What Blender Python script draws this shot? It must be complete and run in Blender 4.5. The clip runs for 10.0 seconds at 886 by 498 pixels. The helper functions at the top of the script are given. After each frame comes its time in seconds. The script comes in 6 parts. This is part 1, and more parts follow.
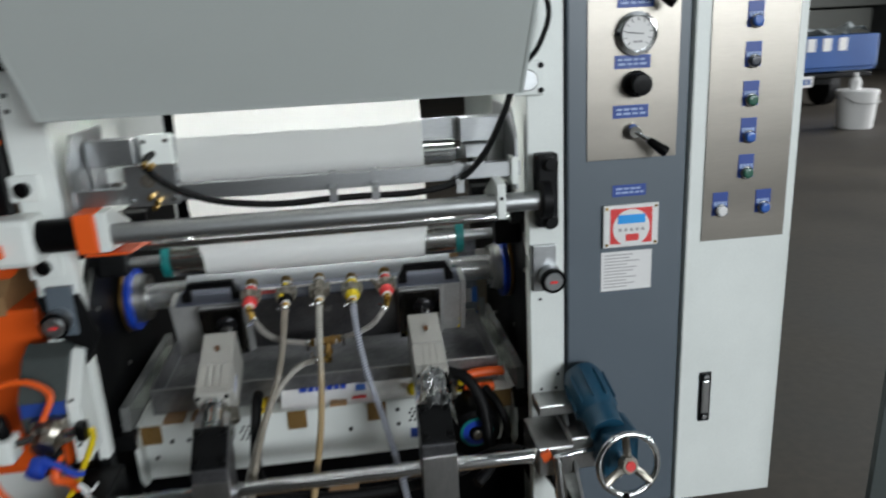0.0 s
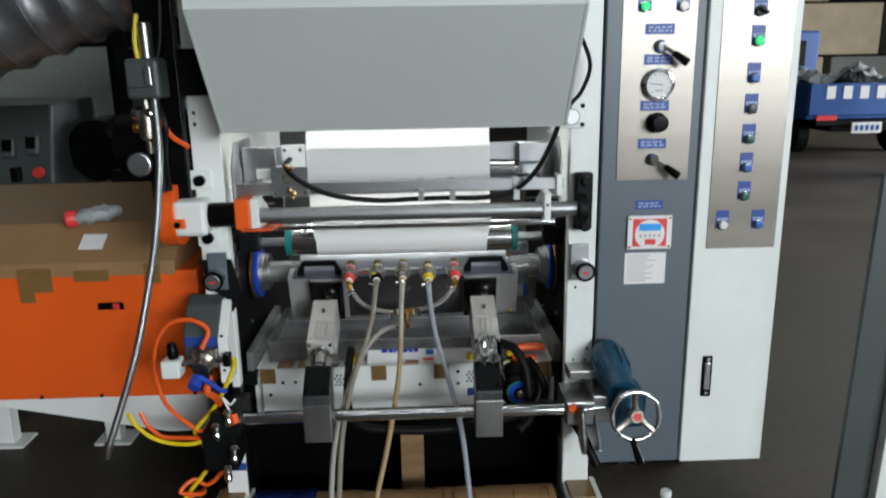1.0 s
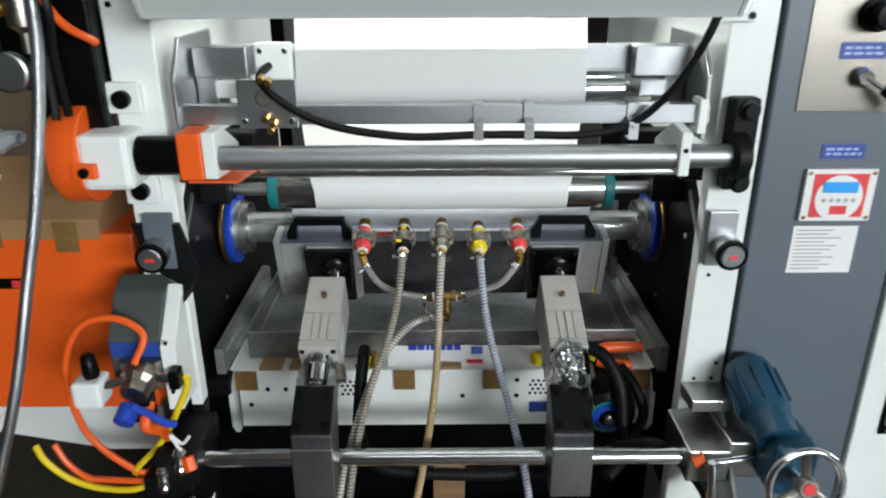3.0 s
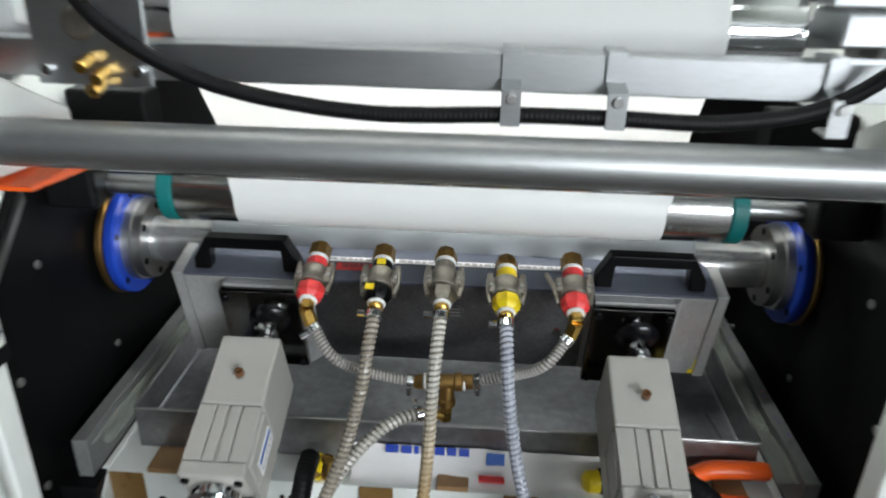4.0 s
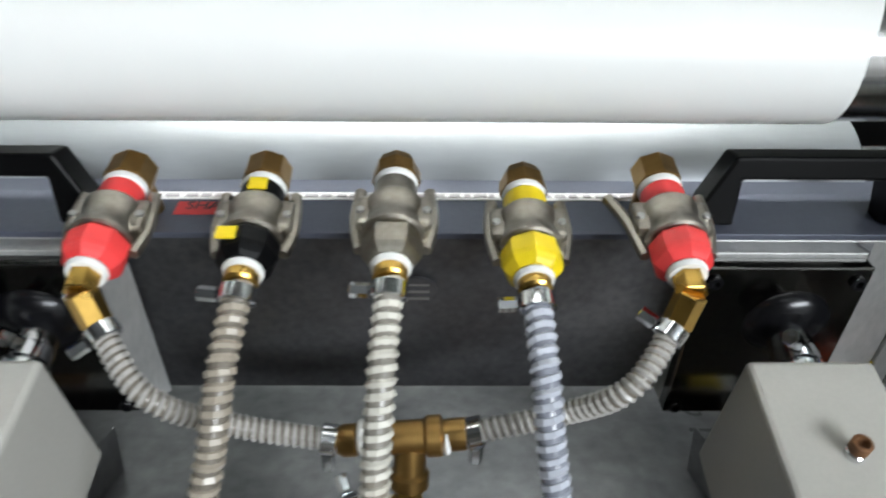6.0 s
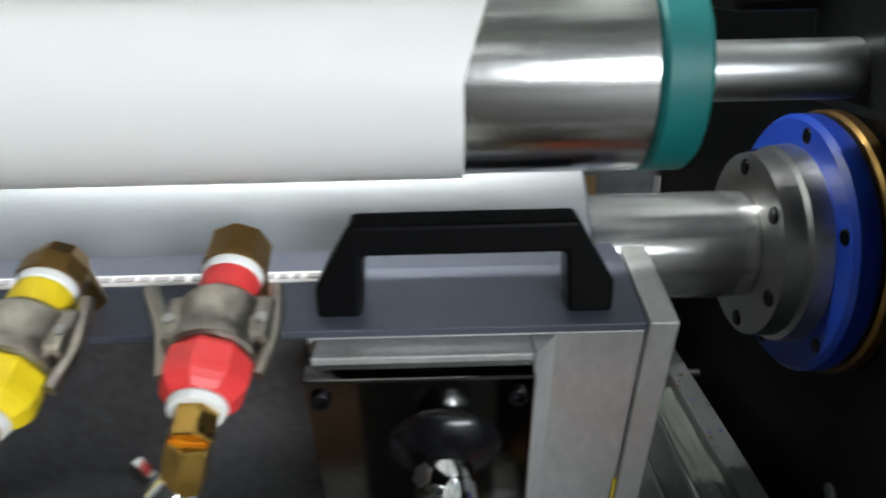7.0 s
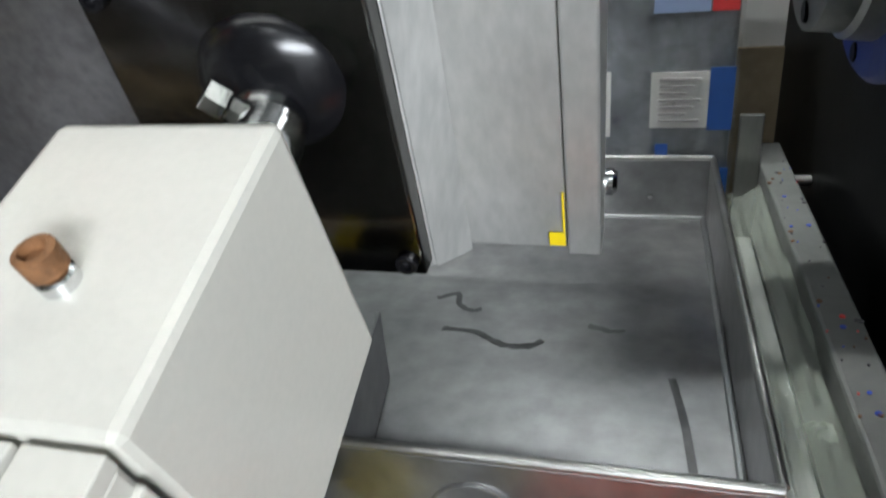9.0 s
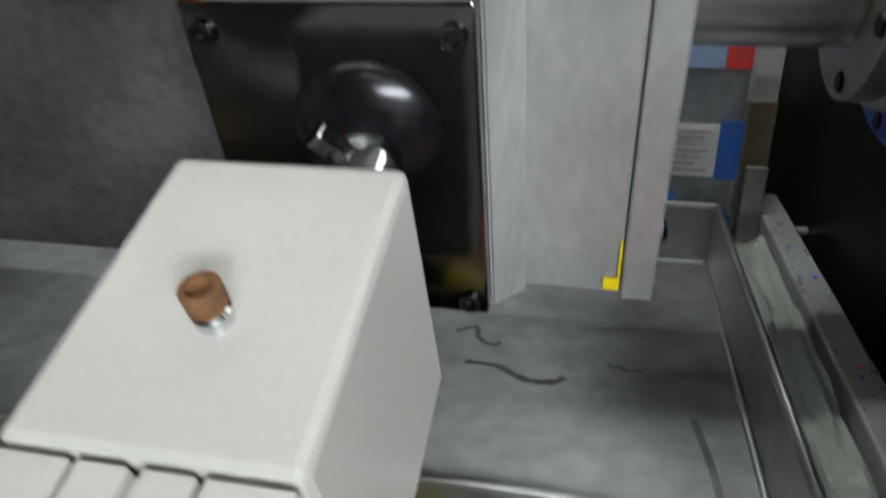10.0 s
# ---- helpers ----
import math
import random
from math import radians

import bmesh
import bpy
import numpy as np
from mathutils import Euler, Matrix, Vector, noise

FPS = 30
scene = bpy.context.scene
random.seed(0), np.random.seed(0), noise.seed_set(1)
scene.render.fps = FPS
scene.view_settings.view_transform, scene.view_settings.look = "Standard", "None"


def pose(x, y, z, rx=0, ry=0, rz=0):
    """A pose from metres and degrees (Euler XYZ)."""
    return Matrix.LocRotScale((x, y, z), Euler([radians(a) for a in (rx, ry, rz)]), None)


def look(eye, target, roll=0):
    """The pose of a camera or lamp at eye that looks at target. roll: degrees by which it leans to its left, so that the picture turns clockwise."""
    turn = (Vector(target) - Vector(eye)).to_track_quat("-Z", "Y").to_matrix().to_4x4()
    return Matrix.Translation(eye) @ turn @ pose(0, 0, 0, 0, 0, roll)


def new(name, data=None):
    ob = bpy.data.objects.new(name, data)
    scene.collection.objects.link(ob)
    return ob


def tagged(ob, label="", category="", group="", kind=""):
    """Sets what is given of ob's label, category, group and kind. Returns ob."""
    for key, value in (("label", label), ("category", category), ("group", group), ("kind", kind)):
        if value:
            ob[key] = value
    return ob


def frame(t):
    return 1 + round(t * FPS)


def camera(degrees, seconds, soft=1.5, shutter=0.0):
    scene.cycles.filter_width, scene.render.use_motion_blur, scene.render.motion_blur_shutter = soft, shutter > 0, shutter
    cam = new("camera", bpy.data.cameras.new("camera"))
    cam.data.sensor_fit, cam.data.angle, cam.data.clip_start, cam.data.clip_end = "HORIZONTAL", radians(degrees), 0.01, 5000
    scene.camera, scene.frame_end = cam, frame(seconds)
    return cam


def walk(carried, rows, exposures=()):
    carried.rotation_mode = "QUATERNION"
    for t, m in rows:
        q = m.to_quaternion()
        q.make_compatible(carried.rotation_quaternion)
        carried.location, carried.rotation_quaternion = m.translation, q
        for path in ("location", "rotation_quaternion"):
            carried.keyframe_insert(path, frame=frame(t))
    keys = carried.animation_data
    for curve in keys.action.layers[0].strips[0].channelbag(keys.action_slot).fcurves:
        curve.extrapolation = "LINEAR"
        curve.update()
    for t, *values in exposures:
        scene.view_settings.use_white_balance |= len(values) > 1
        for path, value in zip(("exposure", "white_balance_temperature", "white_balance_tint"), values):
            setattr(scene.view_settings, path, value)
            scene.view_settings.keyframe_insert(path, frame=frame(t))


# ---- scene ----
cam = camera(63.1, 10.0, soft=2.0, shutter=0.4)
PATH = [
    (0, (0.108, -1.592, 1.459), (0.333, 0.314, 0.897), -3.0),
    (0.5, (0.105, -1.881, 1.486), (0.12, 0.026, 0.881), -0.6),
    (1, (0.057, -2.076, 1.495), (0.119, -0.136, 1.013), -1.0),
    (1.5, (-0.003, -2.131, 1.518), (0.087, -0.17, 1.138), -0.7),
    (2, (0.017, -1.914, 1.444), (0.013, -0.003, 0.853), -0.4),
    (2.2, (0.025, -1.804, 1.445), (-0.01, 0.108, 0.86), 0.7),
    (3.3, (-0.014, -1.166, 1.409), (0.007, 0.673, 0.622), -0.4),
    (3.5, (-0.011, -1.059, 1.392), (-0.019, 0.777, 0.599), -1.3),
    (4, (0.041, -0.712, 1.3), (-0.057, 1.104, 0.468), 1.3),
    (4.5, (0.014, -0.482, 1.18), (-0.055, 1.298, 0.27), -1.0),
    (5, (0.001, -0.36, 1.104), (-0.055, 1.423, 0.198), -1.5),
    (5.2, (-0.011, -0.342, 1.092), (-0.044, 1.443, 0.192), -1.3),
    (6.3, (0.08, -0.269, 1.032), (0.105, 1.584, 0.279), 0.6),
    (6.5, (0.135, -0.237, 1.034), (0.158, 1.622, 0.298), -0.6),
    (7, (0.254, -0.179, 1.023), (0.256, 1.687, 0.302), -1.4),
    (7.5, (0.306, -0.149, 0.991), (0.167, 1.711, 0.27), -1.5),
    (8, (0.342, -0.124, 0.935), (0.002, 1.672, 0.122), -6.0),
    (8.5, (0.372, -0.111, 0.899), (-0.082, 1.651, 0.068), -6.8),
    (9, (0.378, -0.12, 0.868), (-0.136, 1.592, -0.029), -5.5),
    (9.5, (0.37, -0.127, 0.852), (-0.113, 1.583, -0.066), -4.1),
    (10, (0.334, -0.137, 0.881), (-0.057, 1.633, 0.037), -1.0),
]
EXPOSURES = ((0, -1.05), (0.5, -0.85), (2.2, -0.82), (3.5, -0.35), (4.0, -0.45), (4.5, -0.45), (5.0, -0.15), (6.5, -0.05), (7.0, -0.25), (7.5, 0.0), (8.0, 0.7), (8.5, 0.9), (9.0, 0.8), (9.5, 0.8), (10.0, 0.35))
walk(cam, [(t, look(eye, target, roll)) for t, eye, target, roll in PATH], exposures=EXPOSURES)

# ---- light and exposure ----
world = bpy.data.worlds.new("hall_sky")
scene.world = world
world.use_nodes = True
wn = world.node_tree
sky = wn.nodes.new("ShaderNodeTexSky")
sky.sky_type = 'NISHITA'
sky.sun_disc = False
sky.sun_elevation = radians(50)
sky.sun_rotation = radians(200)
wn.links.new(sky.outputs[0], wn.nodes["Background"].inputs[0])
wn.nodes["Background"].inputs[1].default_value = 0.08


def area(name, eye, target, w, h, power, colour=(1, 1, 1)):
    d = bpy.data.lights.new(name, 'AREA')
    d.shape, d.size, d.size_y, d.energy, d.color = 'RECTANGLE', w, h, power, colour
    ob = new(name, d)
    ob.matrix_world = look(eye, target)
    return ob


WINDOW_W, TUBE_W = 1900, 9
area("daylight_in_windows", (5.6, -9.85, 3.2), (0.4, 0, 1.0), 7.0, 1.9, WINDOW_W, (0.90, 0.96, 1.0))
# Side light added out of view to brighten the right floor and the truck.
area("added_side_light", (14.8, 7.0, 2.2), (0, 7.0, 1.0), 6.0, 3.6, 2500, (0.95, 0.98, 1.0))
for tx, ty, tz in ((0.1, -0.75, 3.3), (0.1, -2.6, 3.3), (0.1, 2.4, 3.3), (-3.2, 2.4, 3.3), (4.5, 4.5, 3.6)):
    area("tube_glow", (tx, ty, tz - 0.07), (tx, ty + 0.001, 0), 1.2, 0.16, 12 if tx < -1 else 90 if tx > 3 else TUBE_W, (0.92, 0.99, 1.0))
# Unseen fill lamp added in the hood to lift the film from above.
area("film_top_fill", (0, -0.15, 1.60), (0, -0.02, 1.1), 0.8, 0.05, 1.2, (0.97, 1.0, 0.98))
# Unseen backlight, added so the film looks bright from behind.
area("film_backlight", (0, 0.36, 1.50), (0, 0.0, 1.30), 0.8, 0.05, 15, (0.97, 1.0, 0.98))

# ---- materials ----


def material(name, colour, rough=0.5, metal=0.0, vary=0.12, scale=8.0, fine=90.0, bump=0.03, stretch=(1, 1, 1), second=None, spots=0.0, spec=0.5):
    """A surface with colour varied at two scales, uneven gloss and fine relief."""
    m = bpy.data.materials.new(name)
    m.use_nodes = True
    nt = m.node_tree
    n, ln = nt.nodes, nt.links
    p = n["Principled BSDF"]
    p.inputs["Metallic"].default_value = metal
    p.inputs["Specular IOR Level"].default_value = spec
    tc = n.new("ShaderNodeTexCoord")
    mp = n.new("ShaderNodeMapping")
    mp.inputs["Scale"].default_value = stretch
    ln.new(tc.outputs["Object"], mp.inputs[0])
    big, small = n.new("ShaderNodeTexNoise"), n.new("ShaderNodeTexNoise")
    for t, s, d in ((big, scale, 5), (small, fine, 3)):
        t.inputs["Scale"].default_value = s
        t.inputs["Detail"].default_value = d
        ln.new(mp.outputs[0], t.inputs["Vector"])
    ramp = n.new("ShaderNodeValToRGB")
    a = colour
    b = second or tuple(c * (1 - vary) for c in a)
    ramp.color_ramp.elements[0].position, ramp.color_ramp.elements[1].position = 0.35, 0.68
    ramp.color_ramp.elements[0].color, ramp.color_ramp.elements[1].color = (*b, 1), (*a, 1)
    ln.new(big.outputs[0], ramp.inputs[0])
    mix = n.new("ShaderNodeMix")
    mix.data_type = 'RGBA'
    mix.blend_type = 'MULTIPLY'
    mix.inputs[0].default_value = min(1.0, vary * 2)
    ln.new(ramp.outputs[0], mix.inputs[6])
    grey = n.new("ShaderNodeMapRange")
    grey.inputs[1].default_value, grey.inputs[2].default_value = 0.3, 0.7
    grey.inputs[3].default_value, grey.inputs[4].default_value = 0.65, 1.05
    ln.new(small.outputs[0], grey.inputs[0])
    ln.new(grey.outputs[0], mix.inputs[7])
    out = mix.outputs[2]
    if spots:
        v = n.new("ShaderNodeTexNoise")
        v.inputs["Scale"].default_value, v.inputs["Detail"].default_value = 3.0, 8
        ln.new(tc.outputs["Object"], v.inputs["Vector"])
        r2 = n.new("ShaderNodeMapRange")
        r2.inputs[1].default_value, r2.inputs[2].default_value = 0.55, 0.72
        r2.inputs[3].default_value, r2.inputs[4].default_value = 0, spots
        ln.new(v.outputs[0], r2.inputs[0])
        m2 = n.new("ShaderNodeMix")
        m2.data_type = 'RGBA'
        ln.new(r2.outputs[0], m2.inputs[0])
        ln.new(out, m2.inputs[6])
        m2.inputs[7].default_value = (*(c * 0.35 for c in a), 1)
        out = m2.outputs[2]
    ln.new(out, p.inputs["Base Color"])
    rr = n.new("ShaderNodeMapRange")
    rr.inputs[3].default_value, rr.inputs[4].default_value = max(0.02, rough * 0.75), min(1, rough * 1.25)
    ln.new(big.outputs[0], rr.inputs[0])
    ln.new(rr.outputs[0], p.inputs["Roughness"])
    if bump:
        bp = n.new("ShaderNodeBump")
        bp.inputs["Strength"].default_value = min(1, bump * 4)
        bp.inputs["Distance"].default_value = 0.002
        ln.new(small.outputs[0], bp.inputs["Height"])
        ln.new(bp.outputs[0], p.inputs["Normal"])
    return m


M = {}
M["white"] = material("white_powder_coat", (0.80, 0.83, 0.80), 0.45, vary=0.05, fine=300, bump=0.015)
M["hood"] = material("pale_grey_paint", (0.58, 0.62, 0.60), 0.5, vary=0.04, scale=2, fine=400, bump=0.01)
M["cabgrey"] = material("slate_grey_paint", (0.105, 0.13, 0.155), 0.42, vary=0.06, scale=3, fine=400, bump=0.01)
M["stainless"] = material("brushed_stainless", (0.26, 0.24, 0.212), 0.34, 1.0, vary=0.12, scale=2.0, fine=260, bump=0.02, stretch=(0.15, 1, 6))
M["steel"] = material("ground_steel", (0.50, 0.50, 0.49), 0.34, 1.0, vary=0.16, scale=14, fine=220, bump=0.02, stretch=(1, 1, 0.3))
M["endblock"] = material("matt_steel_block", (0.53, 0.53, 0.52), 0.36, 0.55, vary=0.2, scale=16, fine=200, bump=0.02, stretch=(1, 1, 0.4))
M["rollwhite"] = material("pale_matt_roll", (0.30, 0.315, 0.33), 0.42, 0.35, vary=0.06, scale=8, fine=240, bump=0.01, stretch=(0.2, 1, 1))
M["rollsteel"] = material("brushed_roll_steel", (0.55, 0.55, 0.54), 0.22, 1.0, vary=0.2, scale=30, fine=300, bump=0.012, stretch=(0.06, 1, 1))
M["alu"] = material("aluminium", (0.50, 0.515, 0.525), 0.36, 1.0, vary=0.10, scale=10, fine=300, bump=0.015, stretch=(0.2, 1, 1))
M["tube"] = material("satin_tube", (0.42, 0.43, 0.43), 0.44, 1.0, vary=0.12, scale=6, fine=250, bump=0.015, stretch=(0.3, 1, 1))
M["chrome"] = material("chrome", (0.75, 0.76, 0.77), 0.09, 1.0, vary=0.08, scale=20, fine=200, bump=0.005)
M["mirror_black"] = material("polished_dark_steel", (0.12, 0.118, 0.115), 0.13, 1.0, vary=0.2, scale=9, fine=180, bump=0.008)
M["dark"] = material("dark_steel", (0.009, 0.0093, 0.010), 0.45, 0.2, vary=0.3, scale=7, fine=120, bump=0.03, spec=0.15)
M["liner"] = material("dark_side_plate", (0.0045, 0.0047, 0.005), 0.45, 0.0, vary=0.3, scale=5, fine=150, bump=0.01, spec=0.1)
M["dieface"] = material("oily_steel_face", (0.19, 0.19, 0.198), 0.38, 0.8, vary=0.35, scale=9, fine=160, bump=0.02, second=(0.10, 0.10, 0.106))
M["dietop"] = material("blue_grey_steel", (0.115, 0.125, 0.165), 0.45, 0.5, vary=0.1, scale=12, fine=260, bump=0.015)
M["tray"] = material("stained_stainless_tray", (0.42, 0.42, 0.425), 0.36, 0.92, vary=0.3, scale=11, fine=70, bump=0.02, second=(0.25, 0.25, 0.26), spots=0.45)
M["black"] = material("black_plastic", (0.003, 0.003, 0.0034), 0.32, vary=0.2, fine=500, bump=0.004, spec=0.12)
M["rubber"] = material("black_rubber", (0.0045, 0.0045, 0.005), 0.5, vary=0.2, bump=0.02, spec=0.2)
M["orange"] = material("orange_paint", (0.85, 0.115, 0.012), 0.38, vary=0.08, scale=3, fine=250, bump=0.015)
M["teal"] = material("teal_band", (0.0, 0.16, 0.155), 0.5, vary=0.1, bump=0.01)
M["blue"] = material("blue_paint", (0.012, 0.055, 0.42), 0.35, vary=0.1, scale=12, bump=0.02)
M["motorblue"] = material("teal_blue_enamel", (0.012, 0.07, 0.125), 0.35, vary=0.15, scale=12, bump=0.02)
M["plate_blue"] = material("blue_label", (0.018, 0.06, 0.30), 0.45, vary=0.06, bump=0.005)
M["red"] = material("red_tape", (0.78, 0.05, 0.05), 0.4, vary=0.1, scale=60, bump=0.05)
M["yellow"] = material("yellow_tape", (0.83, 0.62, 0.01), 0.42, vary=0.1, scale=60, bump=0.05)
M["brass"] = material("brass", (0.62, 0.39, 0.10), 0.28, 1.0, vary=0.2, scale=40, bump=0.02)
M["bronze"] = material("old_brass", (0.36, 0.215, 0.07), 0.34, 0.95, vary=0.25, scale=50, bump=0.03)
M["nickel"] = material("cast_nickel", (0.40, 0.37, 0.32), 0.36, 1.0, vary=0.25, scale=60, fine=220, bump=0.06)
M["ptfe"] = material("white_thread_tape", (0.8, 0.8, 0.78), 0.5, vary=0.08, bump=0.05)
M["cyl"] = material("grey_cylinder_paint", (0.42, 0.41, 0.375), 0.36, vary=0.06, scale=8, fine=350, bump=0.012)
M["concrete"] = material("worn_concrete", (0.074, 0.060, 0.044), 0.6, vary=0.3, scale=1.1, fine=24, bump=0.05, second=(0.048, 0.039, 0.029), spots=0.35)
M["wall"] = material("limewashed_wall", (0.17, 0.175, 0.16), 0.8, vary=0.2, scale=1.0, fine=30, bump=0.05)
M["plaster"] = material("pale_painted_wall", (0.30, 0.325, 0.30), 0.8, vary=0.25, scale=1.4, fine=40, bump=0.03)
M["ceil"] = material("corrugated_roof", (0.22, 0.23, 0.23), 0.6, vary=0.2, scale=1.0, fine=20, bump=0.05)
M["card"] = material("brown_cardboard", (0.33, 0.19, 0.085), 0.5, vary=0.15, scale=5, fine=160, bump=0.05)
M["tape"] = material("brown_packing_tape", (0.23, 0.135, 0.045), 0.3, vary=0.15, scale=20, bump=0.01)
M["wood"] = material("raw_timber", (0.30, 0.175, 0.08), 0.7, vary=0.3, scale=6, fine=60, bump=0.06, stretch=(0.3, 4, 4))
M["paper"] = material("white_paper", (0.80, 0.79, 0.78), 0.7, vary=0.03, bump=0.01)
M["ink"] = material("dark_ink", (0.05, 0.05, 0.06), 0.7, vary=0.05, bump=0)
M["greybar"] = material("faint_print", (0.42, 0.40, 0.41), 0.7, vary=0.05, bump=0)
M["labelprint"] = material("pale_blue_print", (0.35, 0.45, 0.70), 0.6, vary=0.05, bump=0)
M["duct"] = material("silver_foil", (0.36, 0.36, 0.375), 0.36, 0.85, vary=0.25, scale=9, fine=40, bump=0.15)
M["console"] = material("old_grey_enamel", (0.06, 0.072, 0.07), 0.5, vary=0.15, scale=3, bump=0.02)
M["truck"] = material("truck_blue", (0.012, 0.085, 0.32), 0.45, vary=0.2, scale=2, bump=0.02)
M["bluefilm"] = material("dark_blue_plastic_film", (0.012, 0.03, 0.16), 0.22, vary=0.3, scale=18, fine=90, bump=0.06, second=(0.004, 0.008, 0.05))
M["parcel"] = material("mottled_grey_plastic", (0.34, 0.36, 0.40), 0.3, vary=0.4, scale=26, fine=110, bump=0.12, second=(0.14, 0.15, 0.18))
M["smear"] = material("dried_grey_coating", (0.16, 0.16, 0.165), 0.6, vary=0.3, scale=60, bump=0.02)
M["tan"] = material("tan_crate", (0.42, 0.34, 0.23), 0.7, vary=0.2, scale=2, bump=0.03)
M["sheet"] = material("plastic_sheet", (0.48, 0.52, 0.53), 0.3, vary=0.3, scale=6, bump=0.1)
M["hose_tan"] = material("tan_stained_hose", (0.42, 0.30, 0.15), 0.3, vary=0.2, scale=14, bump=0.01)
M["greendk"] = material("dark_green_cap", (0.02, 0.11, 0.07), 0.3, vary=0.05, bump=0)
M["btnblue"] = material("blue_cap", (0.03, 0.12, 0.45), 0.3, vary=0.05, bump=0)
M["btnblack"] = material("dark_cap", (0.03, 0.035, 0.05), 0.3, vary=0.05, bump=0)
M["screen"] = material("cyan_display", (0.03, 0.35, 0.85), 0.3, vary=0.03, bump=0)
M["rust"] = material("rusty_bolt", (0.22, 0.10, 0.04), 0.7, 0.3, vary=0.35, scale=160, fine=500, bump=0.1)
M["rail"] = material("spotted_rail_paint", (0.17, 0.175, 0.17), 0.5, vary=0.2, bump=0.03, spec=0.3)
M["amber_coil"] = material("amber_hose_coil", (0.48, 0.34, 0.17), 0.35, vary=0.15, scale=30, bump=0.01)
M["dome"] = material("black_oiled_joint", (0.010, 0.010, 0.012), 0.24, 0.5, vary=0.3, scale=30, fine=180, bump=0.01)
M["bevel"] = material("pale_ground_bevel", (0.52, 0.52, 0.51), 0.4, 0.5, vary=0.2, scale=30, fine=260, bump=0.02, stretch=(1, 1, 0.3))
M["brown_coil"] = material("brownish_hose_coil", (0.36, 0.315, 0.255), 0.3, vary=0.15, scale=30, bump=0.01)
M["blue_coil"] = material("bluish_hose_coil", (0.46, 0.48, 0.54), 0.3, vary=0.1, scale=30, bump=0.01)
M["grey_coil"] = material("grey_hose_coil", (0.36, 0.345, 0.325), 0.3, vary=0.1, scale=30, bump=0.01)
M["coil"] = material("pale_hose_coil", (0.50, 0.48, 0.43), 0.35, vary=0.1, scale=30, bump=0.01)


def lamp_material(name, colour, strength):
    m = bpy.data.materials.new(name)
    m.use_nodes = True
    p = m.node_tree.nodes["Principled BSDF"]
    p.inputs["Base Color"].default_value = (*colour, 1)
    p.inputs["Emission Color"].default_value = (*colour, 1)
    p.inputs["Emission Strength"].default_value = strength
    return m


M["tubelamp"] = lamp_material("fluorescent_tube", (0.95, 1.0, 0.97), 6.0)
M["greenglow"] = lamp_material("green_pilot_lamp", (0.02, 0.75, 0.2), 1.0)
M["whiteglow"] = lamp_material("white_pilot_lamp", (0.8, 0.8, 0.75), 0.25)


def film_material(name, through_share):
    m = bpy.data.materials.new(name)
    m.use_nodes = True
    n, ln = m.node_tree.nodes, m.node_tree.links
    p = n["Principled BSDF"]
    p.inputs["Base Color"].default_value = (0.79, 0.795, 0.78, 1)
    p.inputs["Roughness"].default_value = 0.42
    tr = n.new("ShaderNodeBsdfTranslucent")
    tr.inputs[0].default_value = (0.90, 0.90, 0.88, 1)
    mx = n.new("ShaderNodeMixShader")
    mx.inputs[0].default_value = through_share
    ln.new(p.outputs[0], mx.inputs[1])
    ln.new(tr.outputs[0], mx.inputs[2])
    ln.new(mx.outputs[0], n["Material Output"].inputs[0])
    tc, ns, bp = n.new("ShaderNodeTexCoord"), n.new("ShaderNodeTexNoise"), n.new("ShaderNodeBump")
    ns.inputs["Scale"].default_value = 7
    ns.inputs["Detail"].default_value = 4
    bp.inputs["Strength"].default_value, bp.inputs["Distance"].default_value = 0.15, 0.002
    ln.new(tc.outputs["Object"], ns.inputs["Vector"])
    ln.new(ns.outputs[0], bp.inputs["Height"])
    ln.new(bp.outputs[0], p.inputs["Normal"])
    return m


def clear_material(name, colour, rough, tint=0.35):
    """Clear plastic: part glass-like see-through, part milky."""
    m = bpy.data.materials.new(name)
    m.use_nodes = True
    n, ln = m.node_tree.nodes, m.node_tree.links
    p = n["Principled BSDF"]
    p.inputs["Base Color"].default_value = (*colour, 1)
    p.inputs["Roughness"].default_value = rough
    t = n.new("ShaderNodeBsdfTransparent")
    mx, tc, ns, rg, bp = n.new("ShaderNodeMixShader"), n.new("ShaderNodeTexCoord"), n.new("ShaderNodeTexNoise"), n.new("ShaderNodeMapRange"), n.new("ShaderNodeBump")
    ns.inputs["Scale"].default_value, ns.inputs["Detail"].default_value = 45, 6
    ln.new(tc.outputs["Object"], ns.inputs["Vector"])
    rg.inputs[3].default_value, rg.inputs[4].default_value = tint * 0.7, tint * 1.3
    ln.new(ns.outputs[0], rg.inputs[0])
    ln.new(rg.outputs[0], mx.inputs[0])
    bp.inputs["Strength"].default_value, bp.inputs["Distance"].default_value = 0.5, 0.004
    ln.new(ns.outputs[0], bp.inputs["Height"])
    ln.new(bp.outputs[0], p.inputs["Normal"])
    ln.new(t.outputs[0], mx.inputs[1])
    ln.new(p.outputs[0], mx.inputs[2])
    ln.new(mx.outputs[0], n["Material Output"].inputs[0])
    return m


